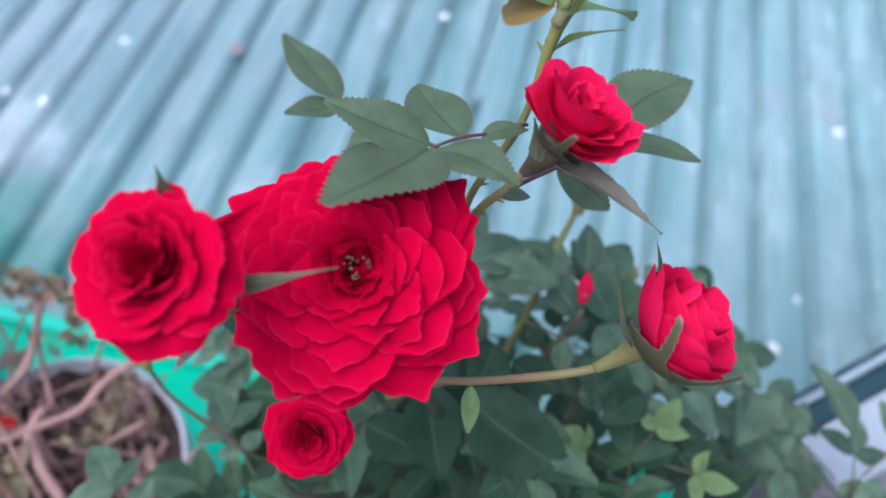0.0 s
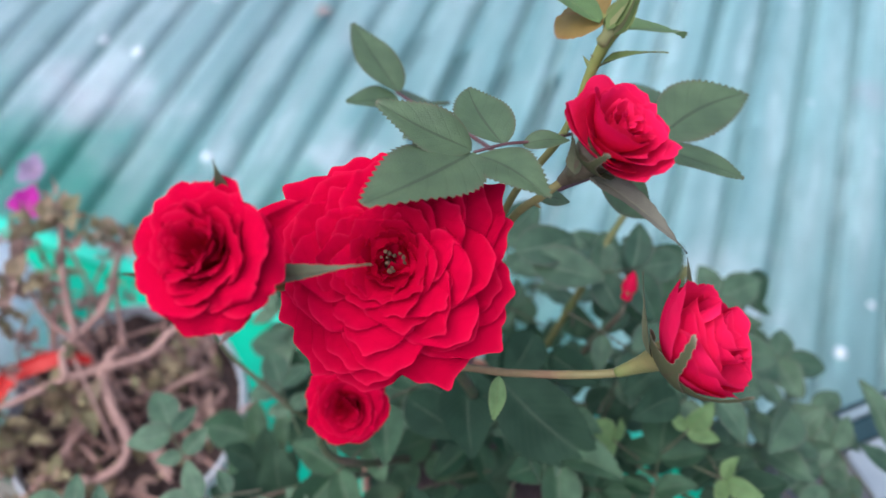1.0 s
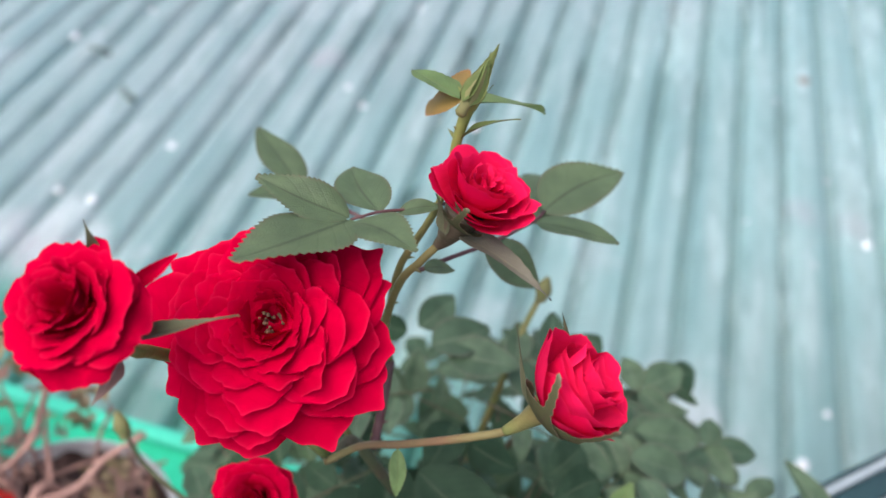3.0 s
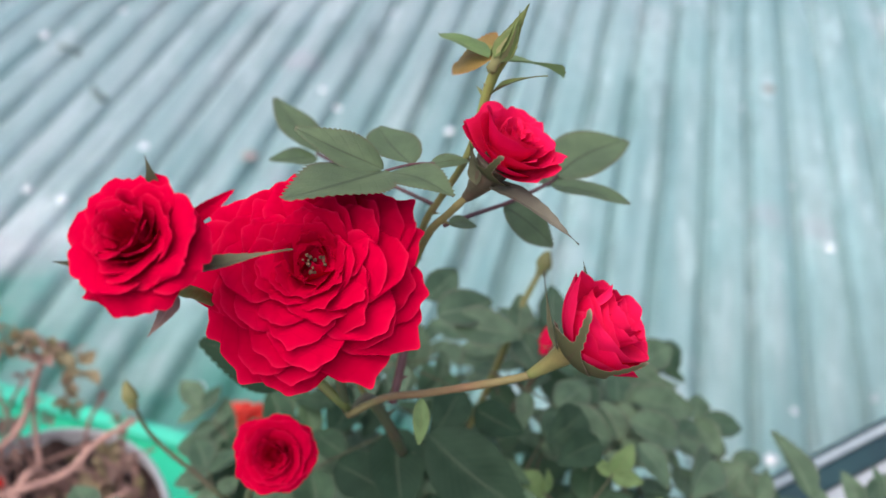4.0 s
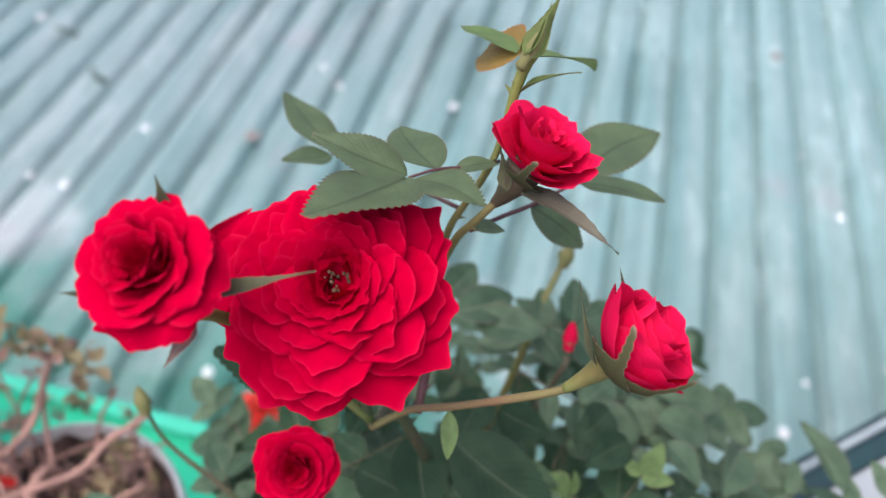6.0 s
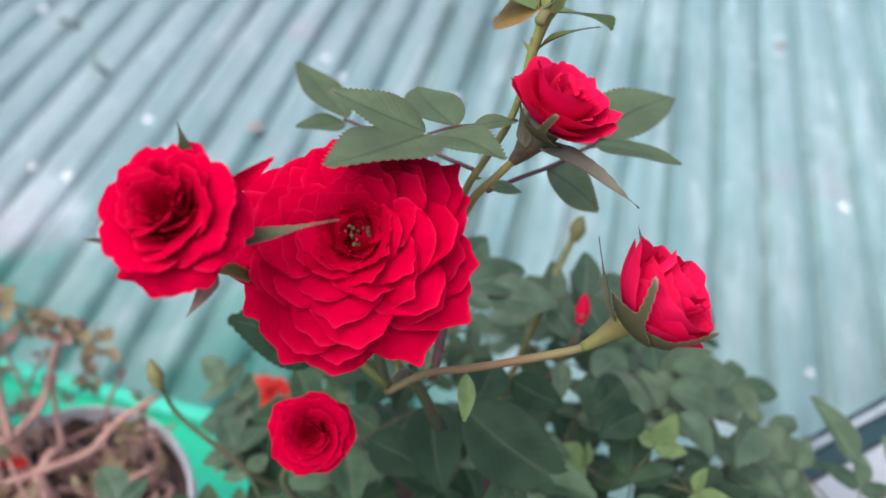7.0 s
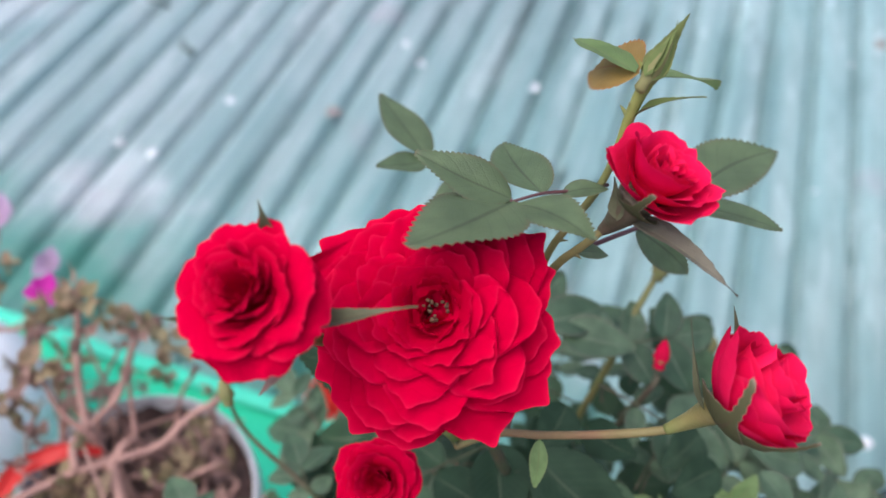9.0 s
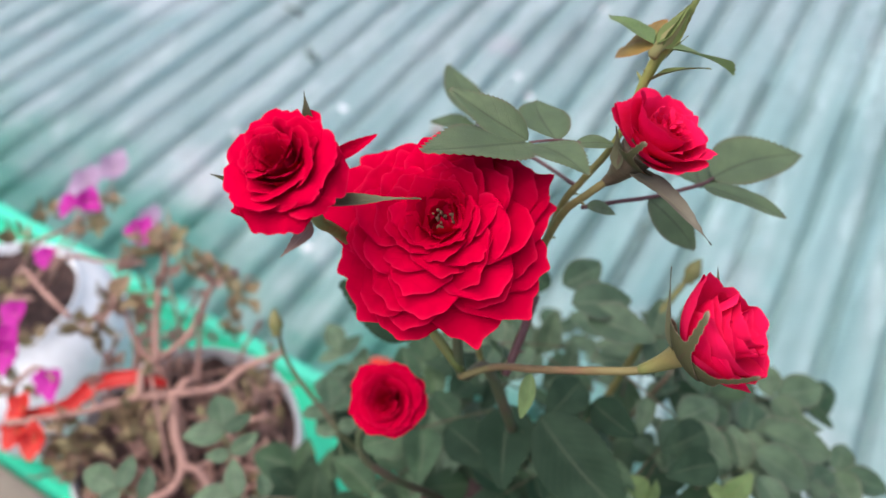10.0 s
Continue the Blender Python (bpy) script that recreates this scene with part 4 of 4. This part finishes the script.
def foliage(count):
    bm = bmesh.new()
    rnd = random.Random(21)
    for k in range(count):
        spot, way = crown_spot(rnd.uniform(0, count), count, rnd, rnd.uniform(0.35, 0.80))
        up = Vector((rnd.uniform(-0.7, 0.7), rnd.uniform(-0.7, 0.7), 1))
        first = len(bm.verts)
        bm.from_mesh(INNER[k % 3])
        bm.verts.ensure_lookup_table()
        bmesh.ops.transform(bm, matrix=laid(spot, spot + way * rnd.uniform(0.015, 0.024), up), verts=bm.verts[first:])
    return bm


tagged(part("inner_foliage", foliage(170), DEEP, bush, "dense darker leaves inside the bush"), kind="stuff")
for spot, way in (((-0.0650, 0.0700, 0.5950), (-0.5, 0.4, 0.2)), ((-0.0942, -0.0320, 0.6459), (-1, 0, 0.2)), ((-0.0761, -0.0122, 0.6465), (-0.6, 0.6, 0.2)), ((-0.0508, -0.0118, 0.6507), (-0.8, -0.3, 0.1)), ((-0.0434, 0.0118, 0.6466), (-0.6, 0.8, 0.1)), ((-0.0221, -0.0115, 0.6538), (-0.8, -0.5, 0)), ((0.1797, 0.0386, 0.6155), (0.8, -0.5, 0.1))):
    compound_leaf(bush, spot, way, (0, -0.2, 1), 0.031, rnd, SAGE_LEAFLETS)
for spot, way, size in (((0.0412, 0.0689, 0.6974), (0.7, 0.2, 0.1), 0.042), ((0.0279, 0.0607, 0.6942), (-0.6, -0.2, 0.1), 0.036), ((0.0473, 0.0608, 0.6898), (0.8, -0.3, 0.0), 0.040), ((0.0372, 0.0503, 0.6891), (0.2, -0.8, 0.1), 0.042),
                        ((0.0731, 0.0542, 0.6749), (0.8, 0.3, 0.1), 0.040), ((0.0460, 0.0392, 0.6877), (0.1, -0.9, 0.1), 0.042), ((0.0120, 0.0355, 0.6798), (-0.7, -0.5, 0.1), 0.042)):
    compound_leaf(bush, spot, way, (rnd.uniform(-0.4, 0.4), rnd.uniform(-0.5, 0.2), 1), size, rnd, SAGE_LEAFLETS if spot[1] > 0.05 else BUSH_LEAFLETS)
for spot, way in (((0.0919, 0.0841, 0.6475), (0.5, 0.4, 0.1)), ((0.1190, 0.0852, 0.6299), (0.8, 0.1, 0.1)), ((0.1395, 0.0811, 0.6209), (0.8, -0.3, 0.1)), ((0.1084, 0.0613, 0.6347), (0.4, -0.7, 0.1)), ((0.0817, 0.0643, 0.6446), (0.2, 0.8, 0.1))):
    compound_leaf(bush, spot, way, (rnd.uniform(-0.4, 0.4), rnd.uniform(-0.6, 0.2), 1), 0.040, rnd, SAGE_LEAFLETS)
part("stalk", tube([(-0.0949, -0.0315, 0.6443), (-0.0701, -0.0207, 0.6378), (-0.0373, -0.0025, 0.6330), (0.018, 0.047, 0.54)], 0.0006, 0.0014, 6, 6), DARK_STEM, bush)
for k, (place, way) in enumerate((((0.0868, 0.0202, 0.6755), (0.3, 0.2, 1)), ((0.0946, 0.0192, 0.6742), (0.6, -0.4, 0.5)), ((0.0803, 0.0183, 0.6699), (-0.6, 0.0, 0.7)))):
    compound_leaf(bush, place, way, facing(0, 0.3, 1), 0.02, rnd, FRESH_LEAFLETS, 1)


# the low reddish shoot over the parapet
part("stalk", tube([(0.0900, 0.0500, 0.5800), (0.1479, 0.0136, 0.6150), (0.1760, 0.0240, 0.6200), (0.2080, 0.0300, 0.6140)], 0.0012, 0.0008, 7, 6, 0.1, 12), TAWNY, bush)
for spot, way in (((0.1620, 0.0190, 0.6190), (0.2, 0.9, 0.2)), ((0.1760, 0.0240, 0.6200), (0.4, -0.8, 0.2)), ((0.1900, 0.0270, 0.6190), (0.3, 0.9, 0.2)), ((0.2080, 0.0300, 0.6140), (0.9, 0.1, 0.1)), ((0.1500, 0.0150, 0.6170), (0.1, -0.9, 0.2)), ((0.1869, 0.0377, 0.6200), (-0.5, 0.4, 0.3)), ((0.1980, 0.0400, 0.6200), (0.6, 0.5, 0.3)), ((0.1700, 0.0330, 0.6200), (0.9, -0.3, 0.2))):
    compound_leaf(bush, spot, way, (rnd.uniform(-0.4, 0.4), rnd.uniform(-0.7, 0.1), 1), 0.034, rnd, SAGE_LEAFLETS, 1)


# ---- pots ----
def pot(place, r, tall, material, label, seed, foot=0.70):
    """A flower pot; a foot wider than the rim makes it a rounded, bellied pot."""
    body = thing("flower_pot", place, label, "flower pot", "pots on the ledge")
    m = Matrix.Translation(place)
    if foot > 1.0:
        part("body", lathe([(0.05 * r, 0.0), (1.02 * r, 0.0), (1.16 * r, 0.02 * tall), (1.36 * r, 0.26 * tall), (1.46 * r, 0.50 * tall), (1.46 * r, 0.66 * tall), (1.38 * r, 0.80 * tall), (1.18 * r, 0.91 * tall), (1.04 * r, 0.95 * tall), (1.02 * r, 0.985 * tall), (1.0 * r, tall), (0.985 * r, tall), (0.975 * r, 0.985 * tall), (0.96 * r, 0.88 * tall), (0.05 * r, 0.88 * tall)], 56), material, body, m=m)
    else:
        part("body", lathe([((foot - 0.04) * r, 0.0), (foot * r, 0.004), (0.92 * r, 0.86 * tall), (0.99 * r, 0.87 * tall), (1.02 * r, 0.88 * tall), (1.02 * r, 0.985 * tall), (1.0 * r, tall), (0.985 * r, tall), (0.975 * r, 0.985 * tall), (0.945 * r, 0.86 * tall), (0.05 * r, 0.86 * tall)], 56), material, body, m=m)
    rnd = random.Random(seed)
    cap = grid(22, 22, lambda u, s, i, j: tuple(v for v in (0.965 * r * (2 * u - 1) * math.sqrt(1 - s * s / 2), 0.965 * r * s * math.sqrt(1 - (2 * u - 1) ** 2 / 2), 0.925 * tall + 0.035 * tall * noise.noise(Vector((u * 9 + seed, s * 5, 1))) + rnd.uniform(0, 0.012) * tall)))
    part("soil", cap, SOIL, body, "dark dry soil", m=m)
    return body


pot((-0.190, 0.060, 0.312), 0.071, 0.163, WHITE, "white plastic pot of dry soil on the green ledge", 2)
pot((-0.393, 0.118, 0.312), 0.055, 0.148, ENAMEL, "rounded white plastic pot with magenta flowers on the ledge", 3, 1.06)
pot((0.030, 0.066, 0.312), 0.070, 0.158, CLAY, "terracotta pot hidden below the rose bush", 4)

DRY_LEAFLETS = [leaflet_mesh("dry_leaflet", 6, 4, 0.34, b, 0.4, 80 + k, 0.05) for k, b in enumerate((0.6, 0.9, 0.3))]
PETALS = {}
for word, material in (("magenta", MAGENTA), ("scarlet", SCARLET), ("lilac", LILAC)):
    PETALS[word] = [leaflet_mesh(word + "_petal", 5, 6, 0.50, b, 0.3, 90 + k, 0.0) for k, b in enumerate((-0.3, 0.2))]
    for mesh in PETALS[word]:
        mesh.materials.append(material)
WITHERED = [leaflet_mesh("withered_leaflet", 6, 4, 0.34, b, 0.4, 84 + k, 0.05) for k, b in enumerate((0.7, 0.4))]
for mesh in DRY_LEAFLETS:
    mesh.materials.append(DRYLEAF)
for mesh in WITHERED:
    mesh.materials.append(PINKDRY)


def tuft(parent, place, size, count, rnd, pool=DRY_LEAFLETS):
    for k in range(count):
        d = Vector((rnd.uniform(-1, 1), rnd.uniform(-1, 1), rnd.uniform(-0.2, 1))).normalized()
        leaflet(parent, Vector(place) + d * size * 0.15, Vector(place) + d * size * rnd.uniform(0.5, 1.1), d.orthogonal() + Vector((0, 0, 0.5)), pool, k, 1.0)


def blossom(parent, place, axis, size, word, count=5, label=""):
    m = frame_of(place, axis)
    head = part("blossom", lathe([(0.05 * size, -0.3 * size), (0.12 * size, -0.1 * size), (0.08 * size, 0.06 * size)], 8), STEM, parent, label, m)
    for k in range(count):
        a = 2 * math.pi * k / count
        out = m.to_3x3() @ Vector((math.cos(a), math.sin(a), 0.45))
        leaflet(head, place, Vector(place) + out * size * (0.9 + 0.15 * (k % 2)), m.to_3x3() @ Vector((-0.4 * math.cos(a), -0.4 * math.sin(a), 1)), PETALS[word], k, 1.0, name="petal")
    return head


def succulent(name, place, label, stems, seed, flowers=()):
    """A half-dry plant with bare pinkish branching stems and small brown leaf tufts."""
    rnd = random.Random(seed)
    plant = thing(name, place, label, "potted plant")
    for points, r in stems:
        part("stem", tube(points, r, 0.65 * r, 7, 6, 0.12, rnd.randrange(99)), DRY, plant)
    return plant, rnd


plant, rnd = succulent("dry_plant", (-0.19, 0.06, 0.440), "half-dry plant with bare pinkish branching stems and brown leaves", (
    ([(-0.175, 0.092, 0.44), (-0.1867, 0.0818, 0.5127), (-0.1939, 0.0667, 0.5173), (-0.2085, 0.0550, 0.5224), (-0.2361, 0.0329, 0.5225), (-0.2666, 0.0126, 0.5249)], 0.0030),
    ([(-0.1939, 0.0667, 0.5173), (-0.1813, 0.0476, 0.5087), (-0.1690, 0.0347, 0.5032), (-0.1722, 0.0197, 0.4938), (-0.2048, 0.0028, 0.4779)], 0.0034),
    ([(-0.1690, 0.0347, 0.5032), (-0.1565, 0.0339, 0.5012), (-0.1427, 0.0230, 0.4883)], 0.0028),
    ([(-0.1939, 0.0667, 0.5173), (-0.1690, 0.0791, 0.5207), (-0.1564, 0.0937, 0.5293), (-0.1382, 0.1108, 0.5320)], 0.0028),
    ([(-0.2069, 0.0556, 0.5225), (-0.2098, 0.0668, 0.5327), (-0.2081, 0.0780, 0.5306), (-0.1984, 0.0981, 0.5338), (-0.1897, 0.1187, 0.5594), (-0.1808, 0.1247, 0.5728)], 0.0026),
    ([(-0.2081, 0.0780, 0.5306), (-0.2153, 0.0948, 0.5466), (-0.2148, 0.1089, 0.5691), (-0.2121, 0.1218, 0.5900)], 0.0024),
    ([(-0.2043, 0.0759, 0.5170), (-0.2314, 0.0877, 0.5235), (-0.2425, 0.0982, 0.5462), (-0.2511, 0.0950, 0.5567)], 0.0022),
    ([(-0.1889, 0.0838, 0.5085), (-0.1996, 0.1081, 0.5208), (-0.2005, 0.1195, 0.5305)], 0.0018),
    ([(-0.19, 0.072, 0.44), (-0.1620, 0.0711, 0.4903), (-0.1408, 0.0851, 0.4961)], 0.0020),
    ([(-0.20, 0.082, 0.44), (-0.2039, 0.0391, 0.4862), (-0.2076, 0.0182, 0.4915), (-0.2245, -0.0113, 0.4825)], 0.0026)), 5)
for spot, size in (((-0.1803, 0.1236, 0.5717), 0.016), ((-0.1657, 0.1196, 0.5643), 0.014), ((-0.1904, 0.1211, 0.5724), 0.012), ((-0.2121, 0.1218, 0.5900), 0.015), ((-0.2241, 0.1158, 0.5883), 0.014), ((-0.2469, 0.0938, 0.5546), 0.016),
                   ((-0.2547, 0.0768, 0.5426), 0.014), ((-0.2232, 0.1001, 0.5533), 0.016), ((-0.2483, 0.0803, 0.5329), 0.014), ((-0.2092, 0.0479, 0.5167), 0.016), ((-0.1986, 0.0433, 0.5142), 0.016), ((-0.2363, 0.0247, 0.5158), 0.016),
                   ((-0.2229, 0.0191, 0.5073), 0.018), ((-0.2066, 0.0064, 0.4923), 0.018), ((-0.2376, 0.0107, 0.5045), 0.014), ((-0.1618, 0.0752, 0.5046), 0.014), ((-0.1539, 0.0925, 0.5168), 0.014), ((-0.1962, 0.1185, 0.5828), 0.012)):
    tuft(plant, spot, size * 1.1, 11, rnd)
    tuft(plant, Vector(spot) + Vector((rnd.uniform(-0.012, 0.012), rnd.uniform(-0.012, 0.012), rnd.uniform(-0.008, 0.004))), size * 0.9, 6, rnd, WITHERED)
for k in range(60):
    a, d = rnd.uniform(0, 6.28), 0.056 * math.sqrt(rnd.random())
    tuft(plant, (-0.190 + d * math.cos(a), 0.060 + d * math.sin(a), 0.452 + rnd.uniform(0, 0.03)), rnd.uniform(0.010, 0.016), 8, rnd, WITHERED if k % 2 else DRY_LEAFLETS)
for k in range(13):
    a = 1.6 + 3.6 * k / 12
    tuft(plant, (-0.190 + 0.074 * math.cos(a), 0.060 + 0.074 * math.sin(a), 0.474 + rnd.uniform(0, 0.03)), rnd.uniform(0.011, 0.018), 9, rnd, WITHERED if k % 3 else DRY_LEAFLETS)
for k in range(40):
    a, d = rnd.uniform(0, 6.28), 0.058 * math.sqrt(rnd.random())
    q = Vector((-0.190 + d * math.cos(a), 0.060 + d * math.sin(a), 0.440))
    part("stem", tube([q, q + Vector((rnd.uniform(-0.02, 0.02), rnd.uniform(-0.02, 0.02), 0.02)), q + Vector((rnd.uniform(-0.05, 0.05), rnd.uniform(-0.05, 0.05), rnd.uniform(0.02, 0.05)))], 0.0018, 0.0012, 6, 5, 0.15, k), DRY, plant)

for k in range(16):
    a, d = rnd.uniform(0, 6.28), 0.05 * math.sqrt(rnd.random())
    q = Vector((-0.195 + d * math.cos(a), 0.065 + d * math.sin(a), 0.450))
    end = q + Vector((rnd.uniform(-0.045, 0.03), rnd.uniform(0.0, 0.06), rnd.uniform(0.05, 0.10)))
    part("stem", tube([q, q.lerp(end, 0.5) + Vector((rnd.uniform(-0.012, 0.012), rnd.uniform(-0.012, 0.012), 0.01)), end], 0.0014, 0.0009, 6, 5, 0.15, 50 + k), DRY, plant)
    tuft(plant, end, rnd.uniform(0.007, 0.012), 5, rnd, WITHERED if k % 2 else DRY_LEAFLETS)

red_bloom = thing("red_flower", (-0.2386, 0.0475, 0.5246), "faded scarlet flower with a long curled petal over the pot", "flower")


def ribbon(points, width):
    """A long wavy petal along the points, broad in the middle."""
    line = spline(points, 6)

    def point(u, s, i, j):
        way = (line[min(i + 1, len(line) - 1)] - line[max(i - 1, 0)]).normalized()
        side = way.cross(TOWARD).normalized()
        w = width * (0.35 + 0.65 * math.sin(math.pi * (0.1 + 0.85 * u)))
        return line[i] + side * s * w + TOWARD * (0.35 * w * s * s + 0.25 * w * math.sin(9 * u + 2 * s))

    return grid(len(line) - 1, 6, point)


part("long_petal", ribbon([(-0.1990, 0.0698, 0.5212), (-0.2140, 0.0650, 0.5279), (-0.2333, 0.0523, 0.5271), (-0.2437, 0.0368, 0.5214), (-0.2642, 0.0220, 0.5213)], 0.0048), SCARLET, red_bloom)
for k, spot in enumerate(((-0.2652, 0.0244, 0.5235), (-0.2633, 0.0134, 0.5160), (-0.2504, 0.0126, 0.5161))):
    blossom(red_bloom, spot, facing(-0.2 + 0.2 * k, 0.2, 1), 0.011, "scarlet", 4)

plant, rnd = succulent("magenta_plant", (-0.393, 0.118, 0.448), "sprawling plant with magenta flowers and dull leaves", (
    ([(-0.395, 0.128, 0.445), (-0.3179, 0.0977, 0.5451), (-0.2890, 0.0859, 0.5489), (-0.2643, 0.0773, 0.5457)], 0.0022),
    ([(-0.385, 0.118, 0.445), (-0.3168, 0.0779, 0.5391), (-0.2945, 0.0810, 0.5463)], 0.0022),
    ([(-0.400, 0.138, 0.445), (-0.3211, 0.1142, 0.5488), (-0.2982, 0.1259, 0.5631), (-0.2820, 0.1332, 0.5755)], 0.0018),
    ([(-0.380, 0.140, 0.445), (-0.2982, 0.1170, 0.5448), (-0.2612, 0.1225, 0.5499), (-0.2441, 0.1339, 0.5699)], 0.0018),
    ([(-0.385, 0.100, 0.445), (-0.2863, 0.0291, 0.5225), (-0.2713, 0.0459, 0.5323), (-0.2530, 0.0426, 0.5353)], 0.0018)), 6)
for spot, size in (((-0.3238, 0.1116, 0.5583), 0.016), ((-0.3111, 0.1282, 0.5686), 0.014), ((-0.2794, 0.1270, 0.5696), 0.015), ((-0.2702, 0.1421, 0.5797), 0.012), ((-0.3215, 0.0875, 0.5376), 0.014), ((-0.2872, 0.0639, 0.5300), 0.015), ((-0.2778, 0.0351, 0.5252), 0.014), ((-0.2454, 0.1233, 0.5614), 0.014)):
    tuft(plant, spot, size * 1.0, 9, rnd)
for spot, size, way in (((-0.2936, 0.1331, 0.5787), 0.009, (-0.3, 0.3, 1)), ((-0.2844, 0.1389, 0.5810), 0.009, (0.5, 0.3, 1)), ((-0.2477, 0.1369, 0.5691), 0.010, (0.2, 0.3, 1)), ((-0.2994, 0.1054, 0.5572), 0.008, (0, 0.2, 1)), ((-0.3016, 0.0706, 0.5396), 0.010, (0, 0.2, 1)), ((-0.2938, 0.0492, 0.5305), 0.013, (0, 0, 1)), ((-0.2565, 0.0428, 0.5300), 0.011, (0, 0, 1)), ((-0.2991, 0.0576, 0.5346), 0.009, (0.3, 0.3, 1))):
    blossom(plant, spot, facing(*way), size, "magenta", 6, "magenta flower")

for spot, size in (((-0.3779, 0.2482, 0.4826), 0.016), ((-0.3759, 0.2156, 0.4951), 0.015), ((-0.3500, 0.2400, 0.4400), 0.013)):
    blossom(plant, spot, facing(0.2, 0.4, 1), size, "lilac", 5, "pale lilac faded flower")
    part("stem", tube([spot, (spot[0], spot[1] - 0.03, spot[2] - 0.02), (-0.39, 0.13, 0.445)], 0.0010, 0.0016, 6, 5), DRY, plant)

far_red = thing("red_blossom", (-0.1092, 0.1798, 0.4115), "small scarlet blossom near the ledge", "flower")
part("stem", tube([(-0.1106, 0.1798, 0.4003), (-0.1120, 0.1798, 0.3782), (-0.10, 0.16, 0.325)], 0.0012, 0.0016, 6, 5), STEM, far_red)
for spot, way, size in (((-0.1047, 0.1577, 0.4465), (-0.5, 0.2, 1), 0.014), ((-0.0999, 0.1643, 0.4482), (0, 0.6, 1), 0.014), ((-0.0919, 0.1609, 0.4494), (0.6, 0.2, 1), 0.014), ((-0.0969, 0.1555, 0.4489), (0, -0.2, 1), 0.010)):
    blossom(far_red, spot, facing(*way), size, "scarlet", 7)

# ---- specks on the roof ----
SPOTS = ((0.001, 1.104), (-0.302, 0.471), (-0.551, 0.963), (-0.638, 0.807), (0.692, 0.892), (0.502, 0.459), (-0.265, 1.191), (-0.449, 0.613), (-0.873, 1.278), (-0.224, 1.137), (-0.703, 0.821), (-0.749, 1.400), (-0.159, 1.510), (0.552, 0.543), (0.493, 0.920), (0.592, 0.831), (0.658, 1.048), (0.607, 1.286), (0.680, 0.581))
for k, (x, y) in enumerate(SPOTS):
    r = 0.0085 if k < 9 else 0.007 if k < 13 else 0.0055 if k < 14 else 0.0032
    bm = lathe([(0.05 * r, -0.0035), (r, -0.0035), (0.95 * r, 0.0005), (0.6 * r, 0.0022), (0.1 * r, 0.0026)], 14, 0.14, k)
    speck = part("speck", bm, SPECK, m=Matrix.Translation((x, y, -0.0291 + 0.003)))
    tagged(speck, "small raised white speck on the roof sheet", "speck", "specks on the roof")

# ---- litter on the roof ----
TWIG = surface("wet_twig", (0.03, 0.06, 0.05), (0.05, 0.08, 0.06), 0.7, 60, 0.3, 300)
FADED = surface("faded_leaf", (0.24, 0.20, 0.19), (0.30, 0.25, 0.23), 0.8, 60, 0.4, 300)
for (x0, y0), (x1, y1), bend in (((-0.831, 1.241), (-0.775, 1.217), 0.012), ((-0.706, 1.122), (-0.669, 1.080), -0.010)):
    mid = Vector(((x0 + x1) / 2 + bend, (y0 + y1) / 2, -0.0291 + 0.006))
    twig = part("twig", tube([(x0, y0, -0.0291 + 0.006), mid, (x1, y1, -0.0291 + 0.006)], 0.002, 0.006, 7, 6, 0.25, 3), TWIG)
    tagged(twig, "short dark twig lying on the roof sheet", "twig", "twigs on the roof")
for k, (x, y) in enumerate(((0.676, 1.358), (-0.354, 0.960))):
    scrap = part("fallen_leaf", [leaflet_mesh("fallen_leaf", 6, 6, 0.42, 0.3, 0.25, 95 + k, 0.03)][0], FADED, m=laid((x - 0.012, y - 0.006, -0.0291 + 0.007), (x + 0.014, y + 0.01, -0.0291 + 0.008), (0, 0, 1)))
    tagged(scrap, "faded dry leaf lying on the roof sheet", "leaf", "fallen leaves on the roof")
